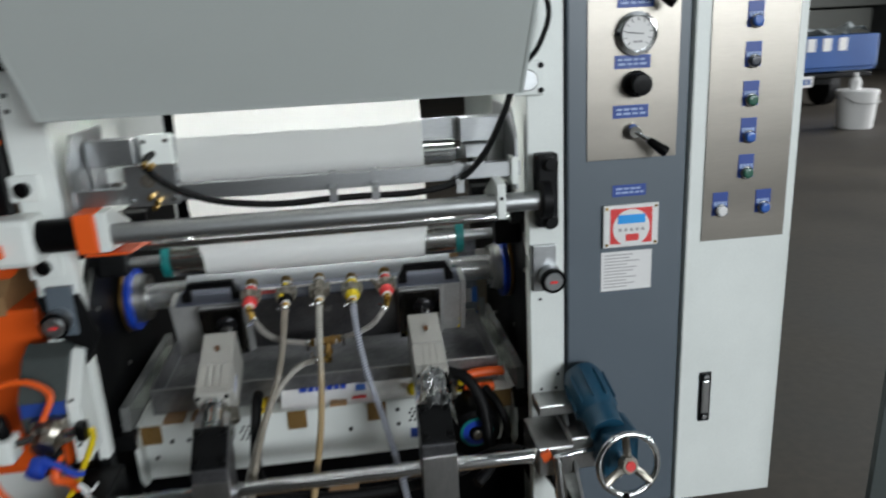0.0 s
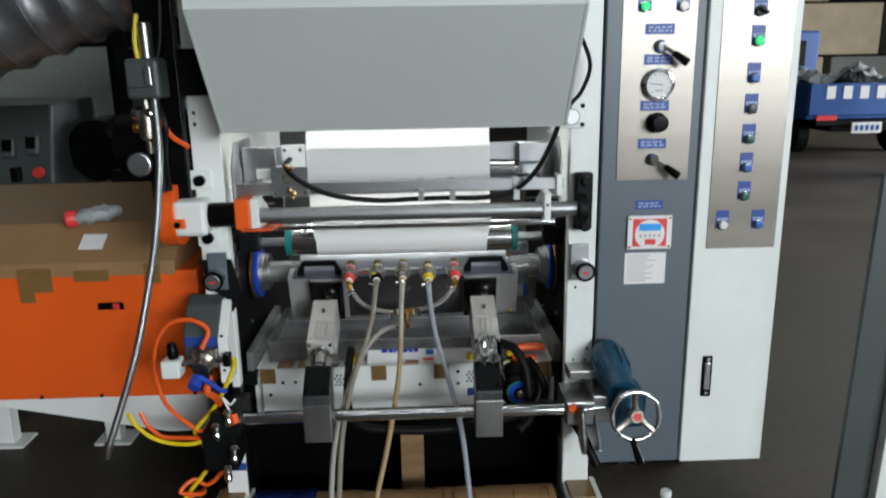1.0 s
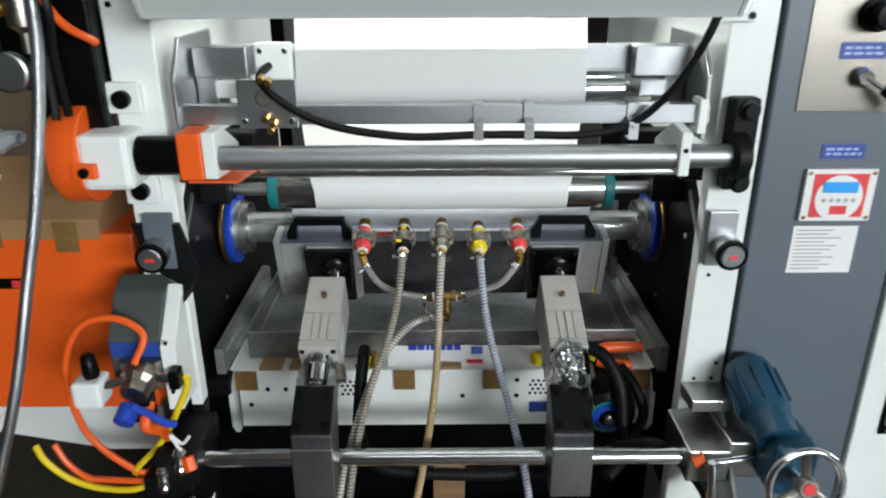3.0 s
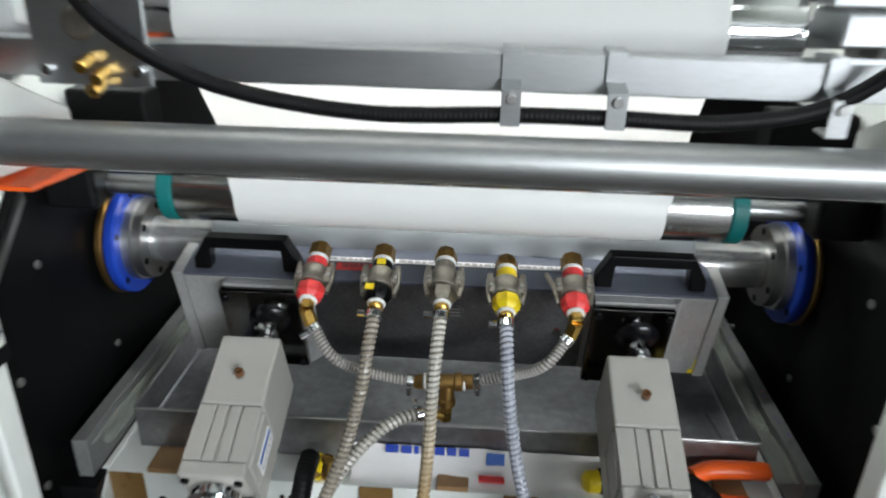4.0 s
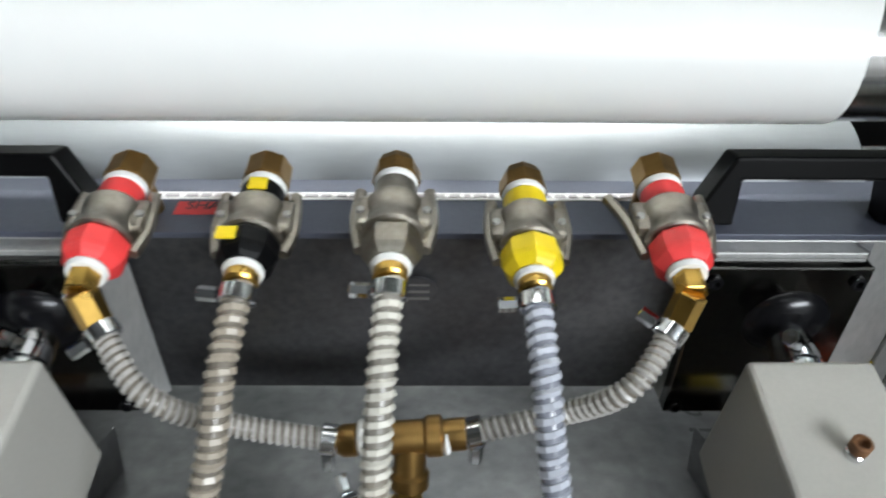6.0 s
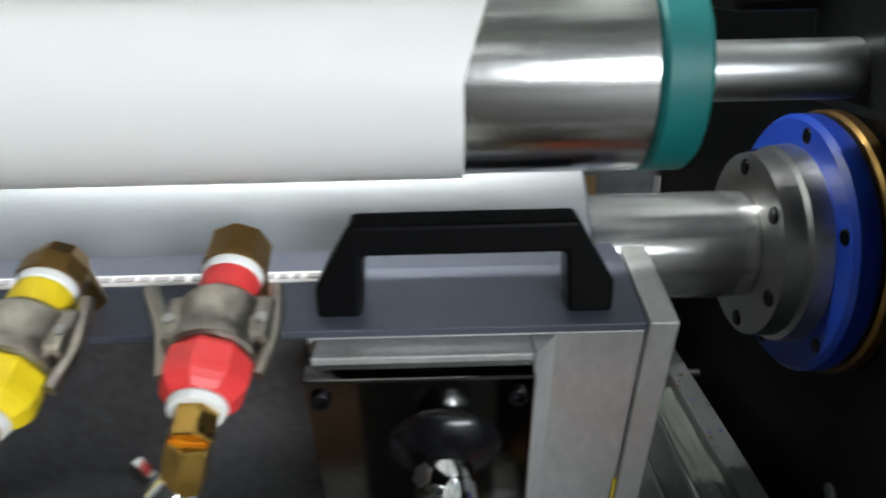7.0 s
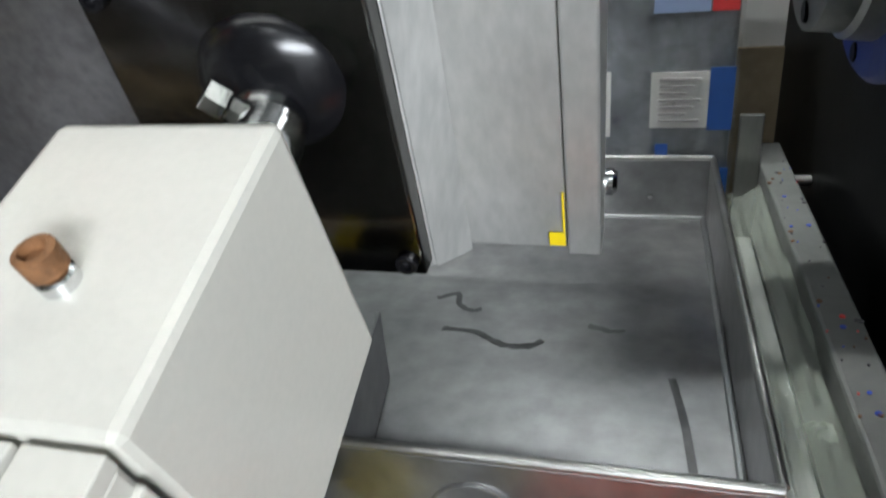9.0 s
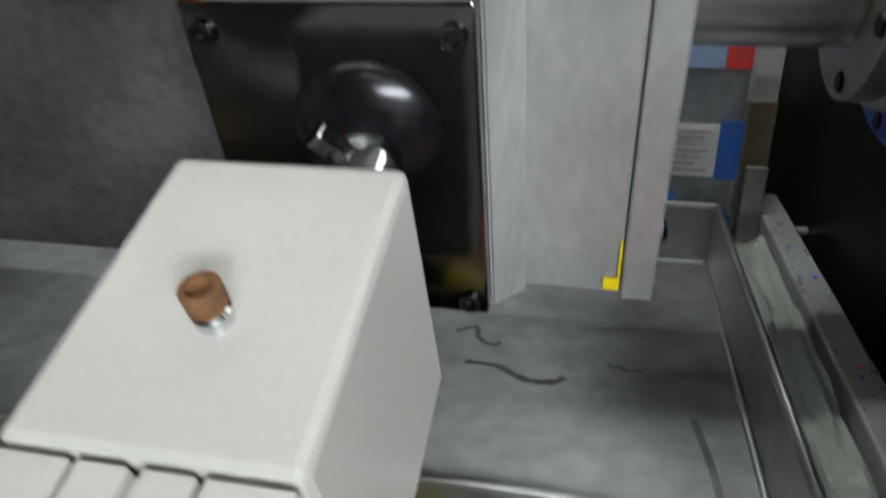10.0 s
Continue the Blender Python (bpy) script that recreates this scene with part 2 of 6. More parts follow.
M["film"] = film_material("translucent_white_film", 0.4)
M["film_on_roll"] = film_material("white_film_on_roller", 0.06)
M["hose"] = clear_material("milky_pvc_hose", (0.17, 0.15, 0.125), 0.25, 0.9)
M["hose_blue"] = clear_material("bluish_pvc_hose", (0.22, 0.23, 0.27), 0.25, 0.9)
M["crumple"] = clear_material("crumpled_film", (0.42, 0.46, 0.40), 0.12, 0.42)
M["wrap"] = clear_material("clear_wrap", (0.6, 0.62, 0.64), 0.10, 0.2)

def stain_down(m, clean, z0, z1):
    """Mixes the paint towards a clean colour above the height z1."""
    n, ln = m.node_tree.nodes, m.node_tree.links
    p = n["Principled BSDF"]
    old = p.inputs["Base Color"].links[0].from_socket
    tc, sep, mr, mx = n.new("ShaderNodeTexCoord"), n.new("ShaderNodeSeparateXYZ"), n.new("ShaderNodeMapRange"), n.new("ShaderNodeMix")
    mx.data_type = 'RGBA'
    ln.new(tc.outputs["Object"], sep.inputs[0])
    mr.inputs[1].default_value, mr.inputs[2].default_value = z0, z1
    ln.new(sep.outputs[2], mr.inputs[0])
    ln.new(mr.outputs[0], mx.inputs[0])
    ln.new(old, mx.inputs[6])
    mx.inputs[7].default_value = (*clean, 1)
    ln.new(mx.outputs[2], p.inputs["Base Color"])


stain_down(M["hose_tan"], (0.20, 0.185, 0.16), 0.68, 0.80)
stain_down(M["amber_coil"], (0.56, 0.54, 0.48), 0.68, 0.80)

# ---- building helpers ----


def box(x0, x1, y0, y1, z0, z1, bevel=0.0, bm=None):
    bm = bm or bmesh.new()
    made = bmesh.ops.create_cube(bm, size=1, matrix=Matrix.LocRotScale(((x0 + x1) / 2, (y0 + y1) / 2, (z0 + z1) / 2), None, (abs(x1 - x0), abs(y1 - y0), abs(z1 - z0))))
    if bevel:
        edges = list({e for v in made["verts"] for e in v.link_edges})
        bmesh.ops.bevel(bm, geom=edges, offset=bevel, segments=2, affect='EDGES', profile=0.5)
    return bm


def obox(m, sx, sy, sz, bevel=0.0, bm=None):
    """A box of that size centred on the pose m."""
    bm = bm or bmesh.new()
    made = bmesh.ops.create_cube(bm, size=1, matrix=m @ Matrix.Diagonal((sx, sy, sz, 1)))
    if bevel:
        edges = list({e for v in made["verts"] for e in v.link_edges})
        bmesh.ops.bevel(bm, geom=edges, offset=bevel, segments=2, affect='EDGES', profile=0.5)
    return bm


def prism(profile, x0, x1, bevel=0.0, axis='x', bm=None):
    """A closed outline in (y, z) drawn out along x; with axis 'y' it is in (x, z), with 'z' in (x, y)."""
    bm = bm or bmesh.new()
    put = {'x': lambda a, b, c: (c, a, b), 'y': lambda a, b, c: (a, c, b), 'z': lambda a, b, c: (a, b, c)}[axis]
    lo = [bm.verts.new(put(a, b, x0)) for a, b in profile]
    hi = [bm.verts.new(put(a, b, x1)) for a, b in profile]
    n = len(profile)
    faces = [bm.faces.new(lo), bm.faces.new(hi[::-1])]
    faces += [bm.faces.new((lo[i], hi[i], hi[(i + 1) % n], lo[(i + 1) % n])) for i in range(n)]
    bmesh.ops.recalc_face_normals(bm, faces=faces)
    if bevel:
        bmesh.ops.bevel(bm, geom=list({e for f in faces for e in f.edges}), offset=bevel, segments=2, affect='EDGES', profile=0.5)
    return bm


def along(p0, p1):
    """A pose at p0 whose z axis points to p1, and the distance."""
    a, b = Vector(p0), Vector(p1)
    return Matrix.Translation(a) @ (b - a).to_track_quat('Z', 'Y').to_matrix().to_4x4(), (b - a).length


def lathe(p0, p1, profile, seg=32, bm=None, smooth=True):
    """A turned body from p0 towards p1: rows of (metres along, radius)."""
    bm = bm or bmesh.new()
    m, _ = along(p0, p1)
    rings = []
    for d, r in profile:
        rings.append([bm.verts.new(m @ Vector((r * math.cos(2 * math.pi * i / seg), r * math.sin(2 * math.pi * i / seg), d))) for i in range(seg)])
    faces = []
    for a, b in zip(rings, rings[1:]):
        for i in range(seg):
            f = bm.faces.new((a[i], a[(i + 1) % seg], b[(i + 1) % seg], b[i]))
            f.smooth = smooth
            faces.append(f)
    faces += [bm.faces.new(rings[0][::-1]), bm.faces.new(rings[-1])]
    return bm


def rod(p0, p1, r, seg=24, bm=None, edge=None):
    length = (Vector(p1) - Vector(p0)).length
    e = min(r * 0.15, 0.002) if edge is None else edge
    return lathe(p0, p1, [(0, r - e), (e, r), (length - e, r), (length, r - e)], seg, bm)


def spline(points, per=12):
    """A smooth run of points through the given ones."""
    pts = [Vector(p) for p in points]
    pts = [2 * pts[0] - pts[1]] + pts + [2 * pts[-1] - pts[-2]]
    out = []
    for i in range(1, len(pts) - 2):
        a, b, c, d = pts[i - 1:i + 3]
        for k in range(per):
            t = k / per
            out.append(0.5 * ((2 * b) + (c - a) * t + (2 * a - 5 * b + 4 * c - d) * t * t + (3 * b - a - 3 * c + d) * t ** 3))
    out.append(pts[-2])
    return out


def sweep(points, r, seg=12, rib=0.0, pitch=0.0, per=12, bm=None):
    """A round hose or cable along a smooth line; rib and pitch make the raised coil of a hose."""
    bm = bm or bmesh.new()
    line = spline(points, per)
    if pitch:
        dense, step = [], pitch / 4
        left = 0.0
        for a, b in zip(line, line[1:]):
            d = (b - a).length
            while left < d:
                dense.append(a.lerp(b, left / d))
                left += step
            left -= d
        line = dense + [line[-1]]
    side = Vector((1, 0.02, 0.03))
    rings = []
    for i, p in enumerate(line):
        way = (line[min(i + 1, len(line) - 1)] - line[max(i - 1, 0)]).normalized()
        side = (side - way * side.dot(way)).normalized()
        up = way.cross(side)
        rr = r + (rib if pitch and i % 4 in (1, 2) else 0.0)
        rings.append([bm.verts.new(p + rr * (math.cos(2 * math.pi * k / seg) * side + math.sin(2 * math.pi * k / seg) * up)) for k in range(seg)])
    for a, b in zip(rings, rings[1:]):
        for k in range(seg):
            f = bm.faces.new((a[k], a[(k + 1) % seg], b[(k + 1) % seg], b[k]))
            f.smooth = True
    bm.faces.new(rings[0][::-1])
    bm.faces.new(rings[-1])
    return bm


def hexagon(p0, p1, r, bm=None):
    length = (Vector(p1) - Vector(p0)).length
    return lathe(p0, p1, [(0, r * 0.93), (r * 0.06, r), (length - r * 0.06, r), (length, r * 0.93)], 6, bm, smooth=False)


def mesh(name, bm, mat):
    me = bpy.data.meshes.new(name)
    bmesh.ops.recalc_face_normals(bm, faces=bm.faces)
    for e in bm.edges:
        if len(e.link_faces) == 2 and e.calc_face_angle(0) > 0.6:
            e.smooth = False
    bm.to_mesh(me)
    bm.free()
    me.materials.append(mat)
    return me


def thing(name, base, label, category, group="", kind=""):
    ob = new(name)
    ob.location = base
    ob.empty_display_size = 0.05
    return tagged(ob, label, category, group, kind)


def root_of(ob):
    while ob.parent:
        ob = ob.parent
    return ob


def part(name, bm, mat, parent, label=""):
    ob = new(name, mesh(name, bm, mat))
    ob.parent = parent
    ob.matrix_parent_inverse = Matrix.Translation(root_of(parent).location).inverted() if parent.type == 'EMPTY' else Matrix.Identity(4)
    if parent.type != 'EMPTY':
        ob.matrix_parent_inverse = Matrix.Identity(4)
    return tagged(ob, label)


def solo(name, bm, mat, label, category, group="", kind=""):
    return tagged(new(name, mesh(name, bm, mat)), label, category, group, kind)


# ---- hall ----
solo("floor", box(-14, 15, -10, 26, -0.2, 0), M["concrete"], "worn brown-grey concrete factory floor with stains", "floor", kind="structure")
solo("ceiling", box(-14, 15, -10, 26, 5.2, 5.4), M["ceil"], "dim corrugated factory roof", "ceiling", kind="structure")
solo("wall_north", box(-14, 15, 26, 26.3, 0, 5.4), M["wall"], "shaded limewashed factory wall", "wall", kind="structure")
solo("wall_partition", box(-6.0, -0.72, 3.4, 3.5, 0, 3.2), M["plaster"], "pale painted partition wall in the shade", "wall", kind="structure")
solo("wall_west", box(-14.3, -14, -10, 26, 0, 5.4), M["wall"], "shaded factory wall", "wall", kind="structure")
south = box(-14, 15, -10.3, -10, 0, 2.2)
box(-14, 2.0, -10.3, -10, 2.2, 5.4, bm=south)
box(9.2, 15, -10.3, -10, 2.2, 5.4, bm=south)
box(2.0, 9.2, -10.3, -10, 4.2, 5.4, bm=south)
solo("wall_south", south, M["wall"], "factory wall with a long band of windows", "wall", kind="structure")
# East wall is unseen; its opening is made for the added side light.
east = box(15, 15.3, -10, 3.9, 0, 5.4)
box(15, 15.3, 10.1, 26, 0, 5.4, bm=east)
box(15, 15.3, 3.9, 10.1, 4.2, 5.4, bm=east)
solo("wall_east", east, M["wall"], "unseen factory wall with an opening for the added side light", "wall", kind="structure")
for tx, ty, tz in ((0.1, -0.75, 3.3), (0.1, -2.6, 3.3), (0.1, 2.4, 3.3), (-3.2, 2.4, 3.3), (4.5, 4.5, 3.6)):
    lamp = thing("ceiling_light", (tx, ty, tz), "white fluorescent tube light hung from the roof", "ceiling light", "hall lights")
    part("housing", box(tx - 0.64, tx + 0.64, ty - 0.06, ty + 0.06, tz, tz + 0.05, 0.01), M["white"], lamp)
    part("tube", rod((tx - 0.6, ty, tz - 0.025), (tx + 0.6, ty, tz - 0.025), 0.014), M["tubelamp"], lamp)
    for sx in (-0.5, 0.5):
        part("hanger", rod((tx + sx, ty, tz + 0.05), (tx + sx, ty, 5.2), 0.006), M["dark"], lamp)

# ---- coating machine frame ----
machine = thing("coating_machine", (0, 0.3, 0), "white powder-coated coating machine with open front", "machine")
for s in (-1, 1):
    a, b = sorted((s * 0.476, s * 0.556))
    part("side_frame", box(a, b, -0.095, -0.06, 0.0 if s > 0 else 0.862, 2.25, 0.003), M["white"], machine)
    a, b = sorted((s * 0.512, s * 0.556))
    part("side_wall", box(a, b, -0.0595, 0.95, 0.0 if s > 0 else 0.862, 2.25, 0.003), M["white"], machine)
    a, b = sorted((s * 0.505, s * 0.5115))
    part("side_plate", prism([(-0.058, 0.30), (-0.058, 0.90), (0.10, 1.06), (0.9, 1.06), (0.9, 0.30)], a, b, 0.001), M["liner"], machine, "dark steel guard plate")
    for py, pz in ((-0.02, 0.62), (-0.02, 0.78), (0.06, 0.90), (0.12, 0.98), (0.2, 0.7)):
        part("screw", rod((s * 0.505, py, pz), (s * 0.501, py, pz), 0.006, 12), M["steel"], machine)
    part("edge_strip", prism([(-0.05, 0.885), (0.06, 0.985), (0.06, 0.998), (-0.05, 0.898)], s * 0.4995, s * 0.5045), M["steel"], machine)
for xx, mm in ((0.507, "alu"), (-0.512, "cabgrey")):
    part("knob_block", box(xx - 0.026, xx + 0.026, -0.112, -0.0955, 0.905, 1.01, 0.002), M[mm], machine)
    kx = xx + (0.01 if xx > 0 else -0.006)
    kn = part("knob", lathe((kx, -0.10, 0.942), (kx, -0.145, 0.938), [(0, 0.026), (0.03, 0.027), (0.043, 0.027), (0.045, 0.026)], 36), M["alu"], machine, "round indicator knob with black rim")
    part("rim", lathe((kx, -0.138, 0.9385), (kx, -0.148, 0.9375), [(0, 0.028), (0.009, 0.028), (0.010, 0.0215)], 36), M["black"], kn)
    part("dial", rod((kx, -0.144, 0.938), (kx, -0.1505, 0.9375), 0.021, 32), M["alu"], kn)
    part("mark", box(kx - 0.008, kx + 0.008, -0.1515, -0.1507, 0.934, 0.940), M["red"], kn)
part("dark_bracket", prism([(-0.56, 0.99), (-0.476, 0.99), (-0.45, 0.90), (-0.47, 0.86), (-0.535, 0.905)], -0.0955, -0.108, axis='y'), M["dark"], machine)
part("hinge_block", box(0.446, 0.512, -0.112, -0.0955, 1.335, 1.405, 0.003), M["white"], machine)
part("round_stop", rod((0.47, -0.112, 1.367), (0.47, -0.135, 1.367), 0.0215, 32), M["alu"], machine)
for bx, bz in ((0.503, 1.395), (0.503, 1.345)):
    part("screw", rod((bx, -0.112, bz), (bx, -0.115, bz), 0.006, 14), M["black"], machine)
for bx, bz in ((-0.535, 1.215), (-0.527, 1.055)):
    part("bolt_block", box(bx - 0.03, bx + 0.03, -0.112, -0.0955, bz - 0.025, bz + 0.027, 0.003), M["white"], machine)
    part("bolt", lathe((bx, -0.112, bz), (bx, -0.128, bz), [(0, 0.015), (0.012, 0.015), (0.015, 0.012)], 20), M["black"], machine)
part("latch_plate", box(-0.548, -0.53, -0.101, -0.0955, 1.35, 1.41, 0.001), M["white"], machine)
for bz in (1.365, 1.395):
    part("screw", rod((-0.538, -0.1, bz), (-0.538, -0.104, bz), 0.005, 12), M["black"], machine)
for bx, bz in ((0.50, 0.655), (0.535, 0.655), (0.54, 0.69), (0.50, 0.88)):
    part("screw", rod((bx, -0.094, bz), (bx, -0.0975, bz), 0.0035, 10), M["dark"], machine)
part("front_edge", box(-0.505, -0.482, -0.095, -0.06, 0.60, 0.8615, 0.003), M["white"], machine)
part("lower_post", box(-0.505, -0.482, -0.0945, -0.061, 0.0, 0.5995, 0.003), M["dark"], machine)
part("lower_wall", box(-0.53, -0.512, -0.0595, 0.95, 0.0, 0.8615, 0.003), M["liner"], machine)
part("shelf_plate", box(-0.575, -0.478, -0.13, -0.055, 0.8405, 0.8605, 0.002), M["dark"], machine)
# inner end plates that carry the cross bars
for s in (-1, 1):
    a, b = sorted((s * 0.446, s * 0.452))
    part("end_plate", prism([(-0.11, 1.14), (-0.11, 1.25), (-0.06, 1.31), (0.12, 1.31), (0.12, 1.14)], a, b, 0.001), M["alu"], machine)
    part("bearing_block", box(*sorted((s * 0.44, s * 0.505)), 0.105, 0.195, 0.957, 1.026, 0.006), M["dark"], machine)
    part("roller_block", box(*sorted((s * 0.405, s * 0.445)), 0.0, 0.07, 1.17, 1.24, 0.004), M["steel"], machine)
    part("cross_arm", box(*sorted((s * 0.40, s * 0.505)), 0.19, 0.24, 1.0, 1.09, 0.005), M["dark"], machine)

# ---- hood ----
hood = thing("drying_hood", (0, 0, 1.36), "pale grey sheet-metal hood with slanted lower front", "hood")
hprof = [(-0.245, 1.352), (-0.25, 1.36), (-0.455, 1.628), (-0.455, 2.45), (0.6, 2.45), (0.6, 1.40), (0.57, 1.40), (0.57, 2.42), (-0.43, 2.42), (-0.43, 1.635), (-0.232, 1.37)]
part("shell", prism(hprof, -0.425, 0.425), M["hood"], hood)
for s in (-1, 1):
    a, b = sorted((s * 0.4255, s * 0.4345))
    part("side_cheek", prism([(-0.245, 1.352), (-0.455, 1.628), (-0.455, 2.45), (0.6, 2.45), (0.6, 1.40), (0.0, 1.352)], a, b, 0.002), M["hood"], hood)

# Housings added out of sight to go with the two film lamps.
for ly, lz in ((0.36, 1.50), (-0.15, 1.60)):
    il = thing("film_lamp_housing", (0, ly, lz), "unseen white strip housing added inside the hood for the film lamps", "strip light", "hood lights")
    part("housing", box(-0.42, 0.42, ly - 0.03, ly + 0.03, lz + 0.012, lz + 0.05, 0.006), M["white"], il)
    part("bracket", box(-0.02, 0.02, ly - 0.012, ly + 0.012, lz + 0.05, 2.42), M["white"], il)

# ---- film path ----
film = thing("plastic_film", (0, 0.1, 1.0), "translucent white plastic film web running down the machine", "film web")
FA, RA = (0.035, 1.205), 0.045
FB, RB = (0.15, 0.978), 0.044
LEAN = radians(14)
path = [(FA[0] - RA * math.cos(LEAN) + d * math.sin(LEAN), FA[1] + RA * math.sin(LEAN) + d * math.cos(LEAN)) for d in (1.0, 0.5, 0.1, 0.04)]
path += [(FA[0] - RA * math.cos(a), FA[1] + RA * math.sin(a)) for a in np.linspace(LEAN, -1.0, 16)]
wrap = [(FB[0] - RB * math.cos(a) * 1.02, FB[1] + RB * math.sin(a) * 1.02, a) for a in np.linspace(2.0, -1.9, 40)]


def sheet(name, rows, mat="film"):
    bm = bmesh.new()
    lines = [[bm.verts.new((x, y, z)) for x in np.linspace(-w, w, 9)] for y, z, w in rows]
    for a, b in zip(lines, lines[1:]):
        for i in range(8):
            bm.faces.new((a[i], a[i + 1], b[i + 1], b[i])).smooth = True
    part(name, bm, M[mat], film)


sheet("web", [(y, z, 0.263) for y, z in path] + [(wrap[0][0], wrap[0][1], 0.284)])
sheet("roll_wrap", [(y, z, 0.264 + 0.020 * max(0.0, min(1.0, (a - 0.1) / 1.5))) for y, z, a in wrap], "film_on_roll")


def roller(name, y, z, r, half, shaft, reach, mat, label, ends=None):
    t = thing(name, (0, y, z), label, "roller")
    part("roll", lathe((-half, y, z), (half, y, z), [(0, r - 0.002), (0.002, r), (2 * half - 0.002, r), (2 * half, r - 0.002)], 64), mat, t)
    part("shaft", rod((-reach, y, z), (reach, y, z), shaft), M["alu"], t)
    if ends:
        for s in (-1, 1):
            part("end_band", rod((s * (half - 0.0001), y, z), (s * (half + ends), y, z), r + 0.0005, 64), M["teal"], t, "teal rubber band")
    return t


roller("guide_roller", *FA, RA - 0.001, 0.335, 0.013, 0.43, M["chrome"], "chromed guide roller carrying white film")
roller("film_roller", *FB, RB - 0.001, 0.343, 0.0135, 0.475, M["rollsteel"], "polished roller with teal end bands", 0.020)

# ---- coating roller ----
CY, CZ = 0.26, 0.852
coat = thing("coating_roller", (0, CY, CZ), "pale steel coating roller with flanged journals and blue rings", "roller")
part("roll", lathe((-0.338, CY, CZ), (0.338, CY, CZ), [(0, 0.066), (0.002, 0.068), (0.674, 0.068), (0.676, 0.066)], 64), M["rollwhite"], coat)
for s in (-1, 1):
    part("journal", rod((s * 0.33, CY, CZ), (s * 0.465, CY, CZ), 0.034, 40), M["rollsteel"], coat, "journal wrapped in clear plastic")
    o = 0.006 if s > 0 else 0.0
    part("flange", lathe((s * (0.443 + o), CY, CZ), (s * 0.49, CY, CZ), [(0, 0.045), (0.001, 0.059), (0.014, 0.060), (0.016, 0.063), (0.034, 0.065)], 48), M["steel"], coat)
    part("blue_ring", lathe((s * (0.4705 + o), CY, CZ), (s * 0.499, CY, CZ), [(0, 0.080), (0.003, 0.083), (0.013, 0.083), (0.016, 0.081)], 48), M["blue"], coat, "bright blue painted ring")

# ---- cross bars ----
barA = thing("cross_bar", (0, 0, 1.26), "flat bright aluminium cross bar behind the film", "cross bar", "cross bars")
part("bar", box(-0.44, 0.44, 0.018, 0.026, 1.236, 1.289, 0.001), M["alu"], barA)
barB = thing("cross_bar", (0, -0.1, 1.185), "square aluminium cross bar carrying cable clips", "cross bar", "cross bars")
part("bar", box(-0.455, 0.46, -0.10, -0.072, 1.168, 1.200, 0.001), M["alu"], barB)

# ---- tube shaft ----
tube = thing("winding_shaft", (0, -0.14, 1.12), "satin steel tube shaft held by orange clamp and bearing", "shaft")
part("tube", rod((-0.378, -0.14, 1.12), (0.50, -0.14, 1.12), 0.0205, 40), M["tube"], tube)
part("clamp_block", box(-0.437, -0.396, -0.168, -0.10, 1.088, 1.168, 0.004), M["orange"], tube, "orange clamp block")
part("sleeve", rod((-0.51, -0.14, 1.125), (-0.437, -0.14, 1.125), 0.033, 36), M["black"], tube)
part("housing", box(-0.595, -0.508, -0.185, -0.10, 1.075, 1.17, 0.012), M["white"], tube)
part("end_disc", rod((-0.64, -0.11, 1.125), (-0.59, -0.11, 1.125), 0.085, 48), M["orange"], tube, "orange end cover")
part("bearing", lathe((0.487, -0.14, 1.12), (0.515, -0.14, 1.12), [(0, 0.036), (0.004, 0.04), (0.024, 0.04), (0.028, 0.034)], 40), M["dark"], tube)
part("bearing_base", box(0.487, 0.535, -0.13, -0.096, 1.055, 1.215, 0.006), M["dark"], tube)
for z in (1.195, 1.07):
    part("bolt", lathe((0.515, -0.13, z), (0.515, -0.16, z), [(0, 0.018), (0.004, 0.018), (0.005, 0.012), (0.016, 0.012)], 24), M["dark"], tube)

# ---- control cabinets ----
gcab = thing("control_cabinet", (0.69, 0.1, 0.318), "slate grey control cabinet with stainless panel", "cabinet", "control cabinets")
part("body", box(0.562, 0.828, -0.105, 0.45, 0.318, 2.3, 0.003), M["cabgrey"], gcab)
part("panel", box(0.603, 0.803, -0.1075, -0.1045, 1.188, 2.0, 0.0008), M["stainless"], gcab, "brushed stainless panel")
wcab = thing("control_cabinet", (0.96, 0.1, 0.318), "white control cabinet with stainless button panel", "cabinet", "control cabinets")
part("body", box(0.832, 1.083, -0.115, 0.45, 0.318, 2.3, 0.004), M["white"], wcab)
part("panel", box(0.866, 1.062, -0.1175, -0.1145, 0.99, 2.0, 0.0008), M["stainless"], wcab, "brushed stainless panel")

# ---- slot die ----
die = thing("slot_die", (0, 0.15, 0.72), "steel slot die with dark face, black handles and label strip", "coating die")
FACE = [(0.124, 0.866), (0.165, 0.722)]
part("body", prism([(0.127, 0.862), (0.166, 0.722), (0.21, 0.722), (0.21, 0.862)], -0.188, 0.188, 0.001), M["dieface"], die)
for s in (-1, 1):
    a, b = sorted((s * 0.1885, s * 0.3495))
    part("end_block", prism([(0.125, 0.862), (0.165, 0.722), (0.21, 0.722), (0.21, 0.862)], a, b, 0.001), M["endblock"], die)
    a, b = sorted((s * 0.350, s * 0.364))
    part("end_plate", prism([(0.1205, 0.868), (0.162, 0.720), (0.186, 0.720), (0.186, 0.8815), (0.170, 0.879)], a, b, 0.0012), M["endblock"], die)
part("top_plate", prism([(0.1235, 0.8625), (0.122, 0.867), (0.170, 0.878), (0.20, 0.878), (0.20, 0.8625)], -0.3495, 0.3495, 0.0006), M["dietop"], die)

